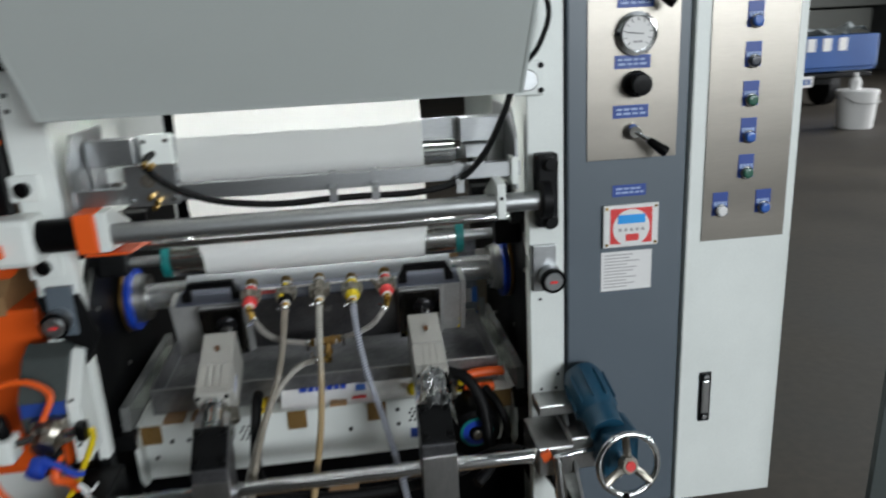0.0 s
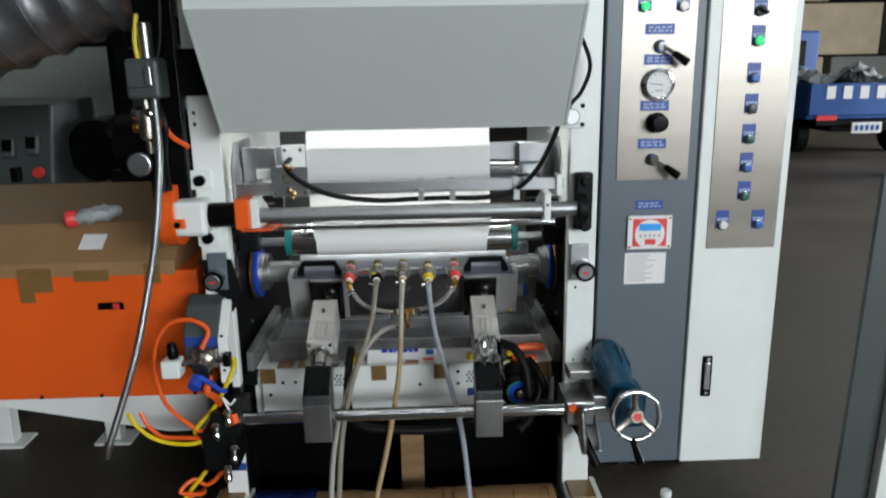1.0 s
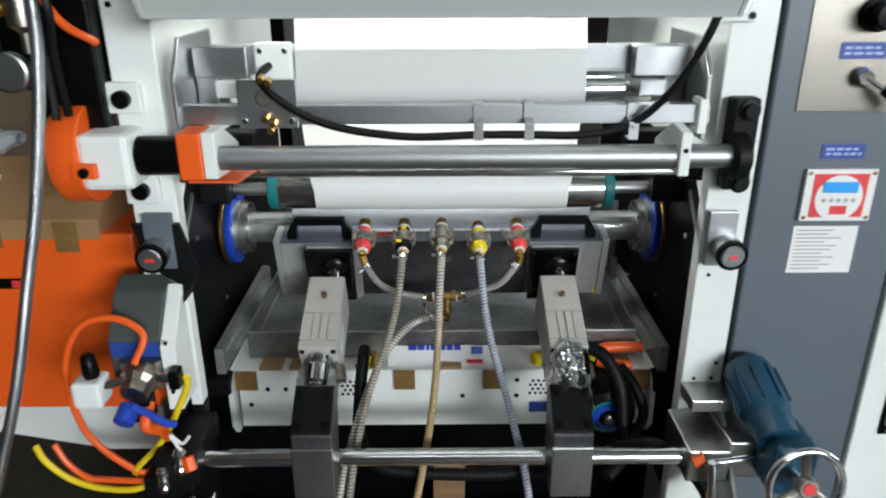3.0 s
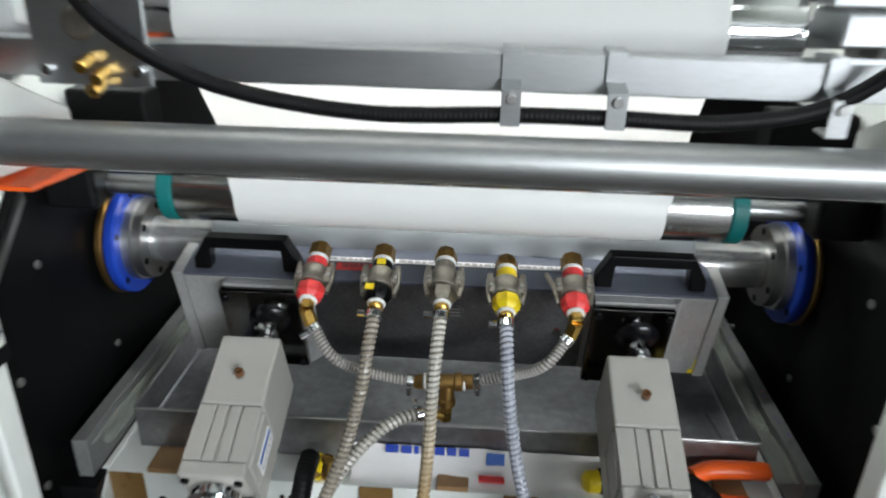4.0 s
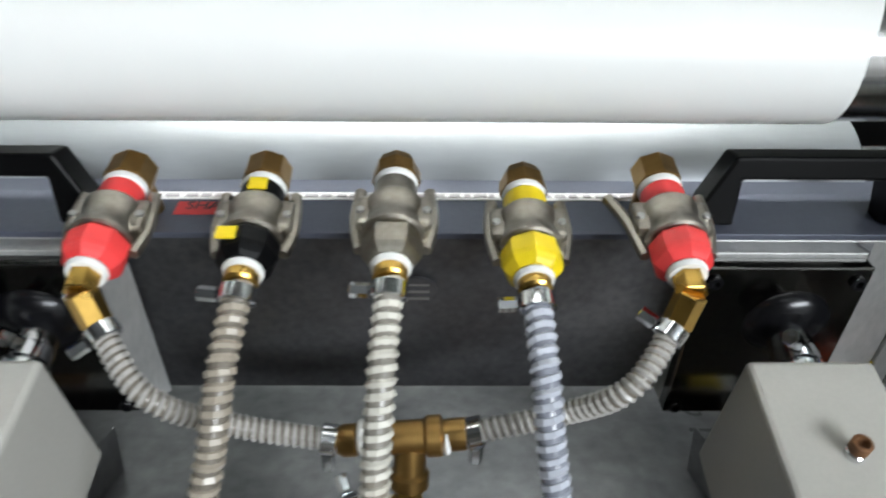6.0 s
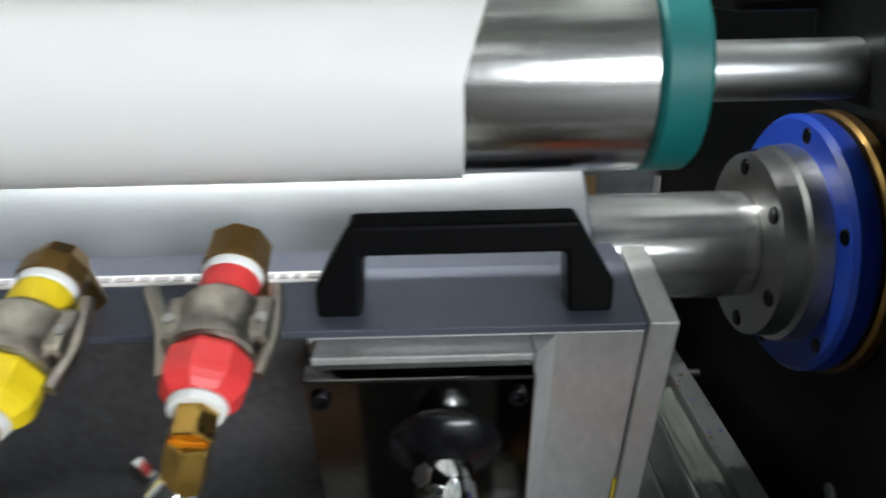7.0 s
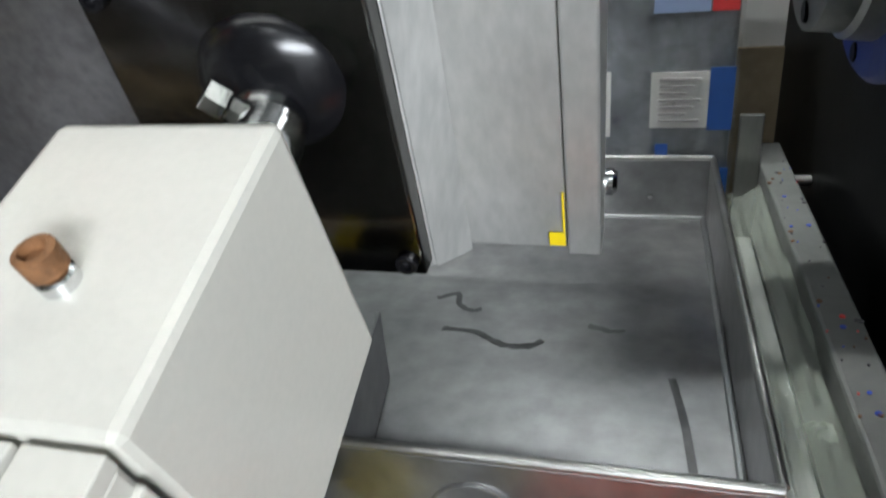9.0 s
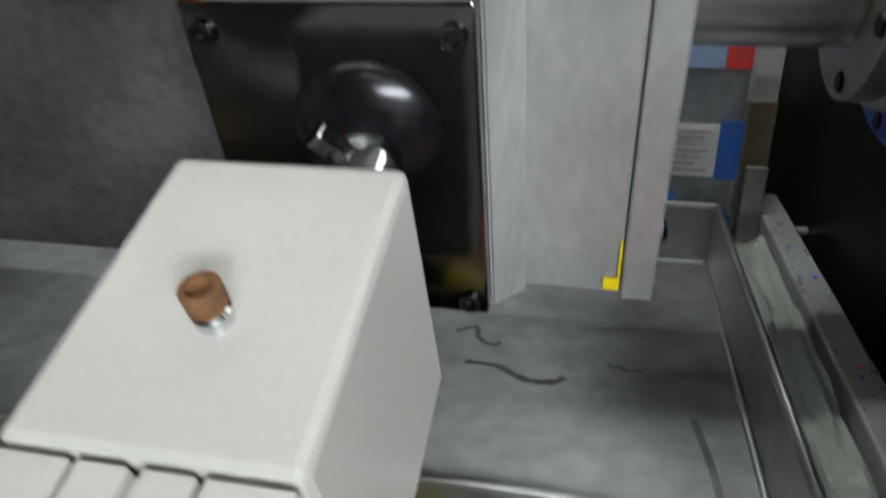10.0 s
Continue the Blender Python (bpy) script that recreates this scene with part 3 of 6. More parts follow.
# ---- drip tray ----
tray = thing("drip_tray", (0, 0.25, 0.61), "stained stainless steel drip tray under the die", "tray")
part("tray_floor", box(-0.43, 0.43, 0.095, 0.425, 0.615, 0.618), M["tray"], tray)
part("front_wall", box(-0.432, 0.432, 0.089, 0.0925, 0.60, 0.664, 0.0008), M["tray"], tray)
part("back_wall", box(-0.432, 0.432, 0.4255, 0.429, 0.60, 0.666, 0.0008), M["tray"], tray)
for s in (-1, 1):
    a, b = sorted((s * 0.4305, s * 0.434))
    part("side_wall", box(a, b, 0.093, 0.425, 0.60, 0.665, 0.0008), M["tray"], tray)

# ---- air cylinders ----
AX = Vector((0, -0.924, -0.383))
UP = Vector((0, -0.383, 0.924))


def air_cylinder(cx):
    c = thing("air_cylinder", (cx, 0, 0.75), "grey square pneumatic cylinder with a rusty bolt on top", "air cylinder", "air cylinders")
    top = Vector((cx, 0.059, 0.814))
    m = Matrix(((1, AX.x, UP.x, 0), (0, AX.y, UP.y, 0), (0, AX.z, UP.z, 0), (0, 0, 0, 1)))

    def at(d, u, x=0.0):
        return Matrix.Translation(top + AX * d + UP * u + Vector((x, 0, 0))) @ m

    def pt(d, u, x=0.0):
        return top + AX * d + UP * u + Vector((x, 0, 0))
    part("head", obox(at(0.05, -0.055), 0.075, 0.0985, 0.11, 0.0032), M["cyl"], c)
    part("barrel", obox(at(0.1355, -0.0575), 0.0735, 0.070, 0.107, 0.002), M["cyl"], c)
    for x, w in ((-0.0265, 0.0205), (-0.0082, 0.0125), (0.0078, 0.0125), (0.0265, 0.0205)):
        part("rib", obox(at(0.1355, -0.0028, x), w, 0.0695, 0.0052, 0.0006), M["cyl"], c)
    for x in (-0.037, 0.037):
        for u in (-0.030, -0.082):
            part("rail", obox(at(0.1355, u, x), 0.0035, 0.069, 0.034, 0.001), M["cyl"], c)
    part("front_cap", obox(at(0.180, -0.055), 0.075, 0.019, 0.109, 0.003), M["cyl"], c)
    bo = part("bolt", lathe(pt(0.061, -0.002, 0.0015), pt(0.061, 0.02, 0.0015), [(0, 0.0052), (0.0055, 0.0052), (0.007, 0.0034), (0.0085, 0.003)], 20), M["chrome"], c)
    part("bolt_head", lathe(pt(0.061, 0.0055, 0.0015), pt(0.061, 0.03, 0.0015), [(0, 0.0053), (0.0065, 0.0054), (0.007, 0.0036), (0.004, 0.0032)], 20), M["rust"], bo, "rusty bolt head")
    lb = part("maker_label", obox(at(0.130, -0.050, 0.0393), 0.0012, 0.05, 0.03), M["paper"], c, "white label with a blue stripe")
    part("label_stripe", obox(at(0.130, -0.040, 0.0401), 0.0008, 0.044, 0.006), M["btnblue"], lb)
    for i in range(5):
        part("print_bar", obox(at(0.112 + 0.009 * i, -0.055, 0.0401), 0.0008, 0.006, 0.004), M["greybar"], lb)
    for x in (-0.03, 0.03):
        part("screw", rod(pt(0.186, -0.012, x), pt(0.193, -0.012, x), 0.005, 14), M["black"], c)
    # piston rod and ball joint to the mounting plate
    part("piston_rod", rod(pt(0.004, -0.030, 0.010), pt(-0.034, -0.030, 0.010), 0.0105, 28), M["chrome"], c)
    part("clamp_collar", lathe(pt(-0.002, -0.030, 0.010), pt(-0.05, -0.030, 0.010), [(0, 0.0135), (0.001, 0.0145), (0.010, 0.0145), (0.0105, 0.0112), (0.0125, 0.0112), (0.013, 0.0145), (0.024, 0.0145), (0.025, 0.0135)], 32), M["chrome"], c)
    part("rod_end", lathe(pt(-0.020, -0.030, 0.010), pt(-0.06, -0.027, 0.009), [(0, 0.0125), (0.001, 0.0135), (0.015, 0.0135), (0.017, 0.0118), (0.030, 0.0118)], 32), M["chrome"], c)
    part("ball_joint", lathe(pt(-0.056, -0.026, 0.009), pt(-0.02, -0.030, 0.010), [(0, 0.031), (0.006, 0.031), (0.011, 0.0285), (0.015, 0.0235), (0.018, 0.0185), (0.020, 0.013)], 40), M["dome"], c)
    q0 = pt(-0.024, -0.019, 0.009)
    q1 = q0 + Vector((-0.010, -0.006, 0.010))
    part("clamp_bolt", hexagon(q0, q0 + (q1 - q0) * 0.45, 0.0042), M["chrome"], c)
    part("bolt_end", hexagon(q0 + (q1 - q0) * 0.5, q1, 0.0058), M["chrome"], c)
    # front clevis
    part("gland", lathe(pt(0.189, -0.04), pt(0.24, -0.045), [(0, 0.029), (0.010, 0.029), (0.012, 0.0205), (0.052, 0.0205), (0.054, 0.016), (0.060, 0.016)], 36), M["chrome"], c)
    part("fitting", rod(pt(0.195, -0.05, 0.035), pt(0.225, -0.06, 0.04), 0.015, 24), M["nickel"], c)
    for x in (-0.029, 0.029):
        part("clevis_cheek", prism([tuple((pt(d, u))[1:]) for d, u in ((0.190, -0.050), (0.235, -0.030), (0.262, -0.035), (0.270, -0.075), (0.235, -0.105), (0.190, -0.10))], cx + x - 0.008, cx + x + 0.008, 0.002), M["steel"], c, "steel clevis cheek")
    part("clevis_pin", rod(pt(0.245, -0.062, -0.040), pt(0.245, -0.062, 0.040), 0.009, 20), M["chrome"], c)
    return c


shaft = thing("pivot_shaft", (0, -0.2, 0.55), "chromed pivot shaft with two dark steel swing arms", "shaft")
for cx, ax in ((-0.241, -0.239), (0.2435, 0.236)):
    air_cylinder(cx)
    arm = part("swing_arm", prism([(-0.150, 0.668), (-0.165, 0.690), (-0.246, 0.631), (-0.246, 0.497), (-0.166, 0.497), (-0.160, 0.60)], ax - 0.037, ax + 0.037, 0.003), M["dieface"], shaft, "dark steel swing arm")
    slope = Matrix.Translation((ax, -0.208, 0.6615)) @ Euler((math.atan2(0.059, 0.081), 0, 0)).to_matrix().to_4x4()
    part("clamp_cap", obox(slope @ Matrix.Translation((0, 0, 0.004)), 0.072, 0.090, 0.008, 0.0015), M["dark"], arm)
    part("front_block", box(ax - 0.038, ax + 0.038, -0.252, -0.2465, 0.497, 0.607, 0.002), M["steel"], arm)
    for bx in (-0.026, 0.026):
        for by in (-0.032, 0.030):
            q = slope @ Vector((bx, by, 0.008))
            part("screw", rod(q, q + slope.to_3x3() @ Vector((0, 0, 0.007)), 0.0068, 14), M["black"], arm)
# crumpled bright foil over the clevis of one cylinder
fw = thing("foil_wrap", (0.2435, -0.15, 0.71), "crumpled bright foil wrapped over a cylinder clevis", "foil")
bm = bmesh.new()
vs = [[bm.verts.new((0.2435 + u * 0.041, -0.116 - 0.072 * v, 0.752 - 0.058 * v - 0.045 * abs(u) ** 3 + 0.012 * noise.noise((u * 2.6, v * 3.4, 7)) + 0.005 * noise.noise((u * 7, v * 8, 2)))) for v in np.linspace(0, 1, 22)] for u in np.linspace(-1.05, 1.05, 26)]
for i in range(25):
    for j in range(21):
        bm.faces.new((vs[i][j], vs[i + 1][j], vs[i + 1][j + 1], vs[i][j + 1])).smooth = True
part("foil", bm, M["chrome"], fw)

# ---- base cabinet under the tray ----
# Black sheet added below the base to stand in for deep shade there.
part("underside_shade_sheet", box(-0.504, 0.504, 0.12, 0.126, 0.02, 0.4525, 0.001), M["black"], machine, "black sheet standing in for the shade under the machine")
part("front_panel", box(-0.45, 0.45, 0.04, 0.046, 0.453, 0.5935, 0.002), M["white"], machine)
part("panel_floor", box(-0.45, 0.45, 0.0465, 0.44, 0.453, 0.459, 0.001), M["white"], machine)
part("ledge", box(-0.455, 0.455, 0.036, 0.44, 0.596, 0.5985, 0.0008), M["white"], machine)
for s in (-1, 1):
    part("base_bracket", prism([(0.012, 0.47), (0.012, 0.575), (0.040, 0.60), (0.45, 0.60), (0.45, 0.44), (0.035, 0.44)], *sorted((s * 0.4555, s * 0.466)), 0.002), M["white"], machine)
    part("side_rail", box(*sorted((s * 0.4665, s * 0.487)), 0.02, 0.48, 0.60, 0.662, 0.002), M["rail"], machine, "grey rail with ink spots")
    part("rail_support", box(*sorted((s * 0.4565, s * 0.5045)), 0.0, 0.5, 0.56, 0.599, 0.002), M["dark"], machine)
for px in (-0.203, 0.2125):
    for i in range(4):
        for j in range(4):
            hx, hz = px - 0.018 + i * 0.012 + (0.006 if j % 2 else 0), 0.536 + j * 0.0105
            part("vent_hole", rod((hx, 0.0398, hz), (hx, 0.039, hz), 0.0036, 10, edge=0), M["black"], machine)
for hx, hz in ((-0.426, 0.51), (-0.386, 0.55), (-0.346, 0.55), (0.045, 0.53), (0.165, 0.57), (0.165, 0.53)):
    part("screw", rod((hx, 0.0398, hz), (hx, 0.0375, hz), 0.0055, 12), M["dark"], machine)
part("blue_sticker", box(0.194, 0.247, 0.0385, 0.0397, 0.487, 0.513), M["plate_blue"], machine)
for cx, cz, w in ((-0.43, 0.576, 0.024), (-0.083, 0.576, 0.023), (0.113, 0.576, 0.023), (0.434, 0.574, 0.024)):
    part("card_patch", box(cx - w, cx + w, 0.0345, 0.0355, cz - 0.026, cz + 0.0225), M["tape"], machine, "brown tape patch")
for s, e in ((-1, -0.50), (1, 0.50)):
    part("shaft_bracket", box(*sorted((s * 0.455, s * 0.535)), -0.235, -0.0955, 0.515, 0.585, 0.004), M["dark"] if s < 0 else M["steel"], machine)
part("bar", rod((-0.51, -0.2, 0.55), (0.49, -0.2, 0.55), 0.016, 32), M["chrome"], shaft)
part("collar", lathe((-0.52, -0.2, 0.55), (-0.45, -0.2, 0.55), [(0, 0.02), (0.01, 0.024), (0.03, 0.024), (0.032, 0.019), (0.06, 0.019)], 32), M["chrome"], shaft)

# ---- orange unit ----
orange = thing("extruder_cabinet", (-1.0, 0.3, 0.2), "orange machine cabinet covered with taped cardboard", "machine cabinet")
part("body", box(-1.75, -0.60, -0.02, 0.9, 0.545, 0.94, 0.006), M["orange"], orange)
part("underframe", prism([(-1.7, 0.545), (-0.62, 0.545), (-0.62, 0.40), (-0.75, 0.40), (-1.25, 0.50), (-1.7, 0.50)], 0.03, 0.85, 0.002, axis='y'), M["white"], orange)
for lx in (-1.28, -1.72):
    part("leg", box(lx, lx + 0.06, 0.72, 0.78, 0.0, 0.50, 0.003), M["white"], orange)
    part("foot", box(lx - 0.04, lx + 0.11, 0.69, 0.81, 0.0, 0.012, 0.002), M["white"], orange)
part("leg", box(-0.74, -0.68, 0.70, 0.76, 0.0, 0.42, 0.003), M["white"], orange)
part("name_plate", box(-0.895, -0.82, -0.0235, -0.0205, 0.826, 0.848, 0.001), M["black"], orange)
part("red_switch", box(-0.85, -0.832, -0.027, -0.0236, 0.829, 0.845, 0.001), M["red"], orange)
for sx in (-1.1, -0.92, -0.64):
    part("screw", rod((sx, -0.02, 0.553), (sx, -0.024, 0.553), 0.006, 12), M["black"], orange)
for tx, w, z0, z1 in ((-1.06, 0.045, 0.885, 0.955), (-1.09, 0.02, 0.855, 0.955), (-0.90, 0.05, 0.915, 0.948), (-0.725, 0.022, 0.905, 0.965), (-1.25, 0.03, 0.90, 0.96)):
    part("tape_strip", box(tx - w, tx + w, -0.0285 if w == 0.02 else -0.0268, -0.0245, z0, z1), M["tape"], orange, "brown packing tape")
part("shipping_label", prism([(0.02, 1.0), (0.07, 1.0325), (0.0708, 1.0345), (0.0195, 1.0018)], -0.95, -0.88), M["paper"], orange)
part("cover", prism([(-0.024, 0.93), (-0.02, 0.97), (0.12, 1.06), (0.7, 1.10), (0.9, 0.95), (0.9, 0.94), (-0.0205, 0.94)], -1.75, -0.66), M["card"], orange, "brown cardboard cover")

# ---- slot die fittings ----


def handle(cx):
    h = prism([(cx - 0.070, 0.8705), (cx - 0.070, 0.886), (cx - 0.053, 0.916), (cx + 0.053, 0.916), (cx + 0.070, 0.886), (cx + 0.070, 0.8705),
               (cx + 0.049, 0.8705), (cx + 0.047, 0.901), (cx - 0.047, 0.901), (cx - 0.049, 0.8705)], 0.128, 0.150, 0.002, axis='y')
    part("handle", h, M["black"], die, "black plastic bridge handle")


for s in (-1, 1):
    handle(s * 0.264)
    x0, x1 = s * 0.242 - 0.052, s * 0.242 + 0.052
    LEAN_ = 0.04 / 0.144

    def face_y(z, proud):
        return 0.1235 + (0.866 - z) * LEAN_ - proud
    part("spacer", prism([(face_y(0.861, 0.018), 0.861), (face_y(0.861, -0.002), 0.861), (face_y(0.72, -0.002), 0.72), (face_y(0.72, 0.018), 0.72)], x0 + 0.003, x1 + 0.0005, 0.001), M["bevel"], die)
    pl = part("mount_plate", prism([(face_y(0.8555, 0.030), 0.8555), (face_y(0.8555, 0.0185), 0.8575), (face_y(0.724, 0.0185), 0.7245), (face_y(0.7225, 0.030), 0.7225)], x0, x1, 0.0012), M["mirror_black"], die, "polished dark steel mounting plate")
    for px in (x0 + 0.0075, x1 - 0.0075):
        for pz in (0.8445, 0.7295):
            y = face_y(pz, 0.0297)
            sc = part("cap_screw", lathe((px, y + 0.001, pz), (px, y - 0.006, pz - 0.0015), [(0, 0.0048), (0.0035, 0.0048), (0.0042, 0.0042), (0.0042, 0.0026), (0.0015, 0.0024)], 20), M["dome"], pl)
    # tape and marks on the steel end block
    c0, c1 = x1 + 0.001, x1 + 0.013
    sb = bmesh.new()
    vs = [sb.verts.new(v) for z in (0.720, 0.861) for v in ((c0, face_y(z, 0.0178), z), (c1, face_y(z, 0.0006), z), (c0, face_y(z, 0.0006), z))]
    for f in ((0, 1, 2), (5, 4, 3), (0, 3, 4, 1), (1, 4, 5, 2), (2, 5, 3, 0)):
        sb.faces.new([vs[i] for i in f])
    part("side_bevel", sb, M["bevel"], die, "pale ground bevel")
    for pz, py in ((0.86, 0.165), (0.745, 0.185)):
        part("end_screw", lathe((s * 0.3635, py, pz), (s * 0.372, py, pz), [(0, 0.006), (0.004, 0.006), (0.006, 0.0045)], 16), M["chrome"], die)
part("yellow_mark", prism([(face_y(0.731, 0.0006), 0.731), (face_y(0.731, 0.0), 0.731), (face_y(0.724, 0.0), 0.724), (face_y(0.724, 0.0006), 0.724)], 0.342, 0.349), M["yellow"], die)
part("yellow_mark", prism([(face_y(0.752, 0.0006), 0.752), (face_y(0.752, 0.0), 0.752), (face_y(0.7315, 0.0), 0.7315), (face_y(0.7315, 0.0006), 0.7315)], 0.3481, 0.349), M["yellow"], die)
part("round_badge", lathe((0.012, face_y(0.82, 0.0005), 0.82), (0.012, face_y(0.82, 0.003), 0.8191), [(0, 0.0135), (0.0018, 0.0135), (0.002, 0.0125)], 32), M["dieface"], die, "round engraved metal badge")
for i in range(3):
    z = 0.826 - i * 0.006
    part("badge_line", box(0.012 - 0.008, 0.012 + 0.008, face_y(z, 0.0033), face_y(z, 0.0024), z - 0.0009, z + 0.0009), M["steel"], die)
# label strip along the top plate


def on_top(x0, x1, y0, y1, lift=0.0006):
    sl = (0.878 - 0.867) / (0.170 - 0.122)
    z0, z1 = 0.867 + (y0 - 0.122) * sl, 0.867 + (y1 - 0.122) * sl
    return prism([(y0, z0 + 0.0001), (y1, z1 + 0.0001), (y1, z1 + lift), (y0, z0 + lift)], x0, x1)


ls = part("label_strip", on_top(-0.185, 0.192, 0.160, 0.1685), M["paper"], die, "white printed label strip")
rng = random.Random(4)
x = -0.18
while x < 0.186:
    w = rng.uniform(0.003, 0.010)
    part("print_bar", on_top(x, x + w, 0.1625, 0.166, 0.0012), M["greybar"], ls)
    x += w + rng.uniform(0.0015, 0.005)
rl = part("red_label", on_top(-0.148, -0.096, 0.142, 0.1565), M["red"], die, "red warning label reading SHARP")


def lettering(name, words, size, m, mat, parent):
    """Raised writing whose plane is the x and y axes of m."""
    txt = bpy.data.curves.new(name, 'FONT')
    txt.body, txt.size, txt.align_x, txt.align_y, txt.extrude = words, size, 'CENTER', 'CENTER', 0.0001
    tob = new(name, txt)
    me = bpy.data.meshes.new_from_object(tob.evaluated_get(bpy.context.evaluated_depsgraph_get()))
    bpy.data.objects.remove(tob)
    me.transform(m)
    me.materials.clear()
    me.materials.append(mat)
    ob = new(name, me)
    ob.parent = parent
    return ob


lettering("warning_text", "SHARP!!", 0.0125, Matrix.Translation((-0.119, 0.1492, 0.8752)) @ Euler((radians(12.9), 0, 0)).to_matrix().to_4x4(), M["ink"], rl)

# ---- camlock couplings and hoses ----
CAX = Vector((0, -0.927, -0.376)).normalized()
CUP = Vector((0, -0.376, 0.927)).normalized()


def coupling(x, top_mat, low_mat, label, elbow=0, opened=0.0, top_z=0.0, pointed=False, digit=""):
    c = thing("camlock_coupling", (x, 0.14, 0.875), label, "hose coupling", "camlock couplings")
    o = Vector((x, 0.140, 0.908 + top_z))

    def p(s, side=0.0, up=0.0):
        return o + CAX * s + Vector((side, 0, 0)) + CUP * up
    part("stem", rod((x, 0.150, 0.868), (x, 0.132, 0.904), 0.0085, 20), M["bronze"], c)
    part("elbow", lathe(p(0), p(1), [(0, 0.004 if pointed else 0.009), (0.006, 0.0115 if pointed else 0.0145), (0.014, 0.0145), (0.024, 0.0148)], 8, smooth=False), M["bronze"], c, "old brass elbow")
    part("thread_tape", lathe(p(0.0235), p(1), [(0, 0.0125), (0.002, 0.0135), (0.005, 0.013), (0.006, 0.012)], 24), M["ptfe"], c)
    part("upper_body", lathe(p(0.0285), p(1), [(0, 0.0115), (0.002, 0.013), (0.016, 0.0135), (0.018, 0.0135)], 28), M[top_mat], c)
    part("adapter", lathe(p(0.044), p(1), [(0, 0.015), (0.003, 0.0172), (0.010, 0.0165), (0.012, 0.0155), (0.020, 0.0162), (0.024, 0.0178), (0.027, 0.0178), (0.028, 0.016)], 32), M["nickel"], c)
    for sd in (-1, 1):
        ear = part("ear", obox(Matrix.Translation(p(0.054, sd * 0.0165)) @ (CAX.to_track_quat('Y', 'Z').to_matrix().to_4x4()), 0.0115, 0.024, 0.013, 0.003), M["nickel"], c)
        wide = opened and sd < 0
        tip = p(0.034, sd * (0.034 if wide else 0.0205), 0.001)
        part("cam_arm", sweep([p(0.078, sd * 0.0185, -0.004), p(0.064, sd * 0.0215, -0.003), p(0.052, sd * (0.0250 if wide else 0.0222), -0.001), tip], 0.0036, 8, per=5), M["nickel"], ear)
        part("pin", rod(p(0.056, sd * 0.0190, -0.009), p(0.056, sd * 0.0190, 0.0082), 0.0024, 10), M["steel"], ear)
    part("lower_body", lathe(p(0.0715), p(1), [(0, 0.0150), (0.002, 0.0168), (0.004, 0.0174), (0.013, 0.0174), (0.016, 0.0166), (0.019, 0.0145), (0.0215, 0.0122)], 8 if low_mat != "nickel" else 6, smooth=False), M[low_mat], c)
    part("lower_tape", lathe(p(0.0925), p(1), [(0, 0.0105), (0.002, 0.0115), (0.005, 0.0105)], 20), M["ptfe"], c)
    if digit:
        turn = Matrix((Vector((1, 0, 0)), -CAX, CUP)).transposed().to_4x4()
        for d, lift in ((0.0375, 0.0140), (0.081, 0.0166)):
            if d < 0.05 or low_mat != "nickel":
                lettering("number", digit, 0.0055, Matrix.Translation(p(d, 0, lift)) @ turn, M["ink"], c)
    e = p(0.0965)
    if elbow:
        part("elbow_body", hexagon(e, e + Vector((0, -0.011, -0.006)), 0.0088), M["brass"], c, "bright brass elbow")
        e2 = e + Vector((0, -0.010, -0.005))
        e3 = e2 + Vector((elbow * 0.006, 0.0, -0.020))
        part("elbow_tail", hexagon(e2, e3, 0.0085), M["brass"], c)
        e = e3
    else:
        part("tail", rod(e, e + CAX * 0.008, 0.0095, 20), M["brass"], c)
        e = e + CAX * 0.008
    return e


def helix(points, r, pitch, wire):
    """A round wire wound along a smooth line."""
    line = spline(points, 24)
    dense, left, step = [], 0.0, pitch / 9
    for a, b in zip(line, line[1:]):
        d = (b - a).length
        while left < d:
            dense.append((a.lerp(b, left / d), (b - a).normalized()))
            left += step
        left -= d
    side, pts = Vector((1, 0.02, 0.03)), []
    for i, (p, way) in enumerate(dense):
        side = (side - way * side.dot(way)).normalized()
        up = way.cross(side)
        w = 2 * math.pi * i / 9
        pts.append(p + r * (math.cos(w) * side + math.sin(w) * up))
    return sweep(pts, wire, 5, per=1)


def hose(points, mat, label, clamps=(), r=0.0080, coil="coil", pitch=0.0066):
    h = thing("hose", points[0], label, "hose", "coating hoses")
    part("hose_wall", sweep(points, r * 0.86, 14), M[mat], h)
    part("hose_coil", helix(points, r + 0.0006 - 0.40 * pitch, pitch, 0.40 * pitch), M[coil], h, "raised pale coil")
    for i in clamps:
        a, b = Vector(points[i]), Vector(points[i + 1] if i + 1 < len(points) else points[i - 1])
        d = (b - a).normalized()
        c = a + d * 0.006
        cl = part("clamp", lathe(c - d * 0.005, c + d, [(0, r + 0.0008), (0.0005, r + 0.0022), (0.0085, r + 0.0022), (0.009, r + 0.0008)], 24), M["chrome"], h, "steel hose clamp")
        side = d.cross(Vector((0, -0.7, 0.7))).normalized()
        sc = c + side * (r + 0.003) if i == 0 else c - Vector((0, 0, r + 0.004))
        part("clamp_screw", hexagon(sc, sc + (side if i == 0 else Vector((0, 0, -1))) * 0.010, 0.0042), M["chrome"], cl)
    return h


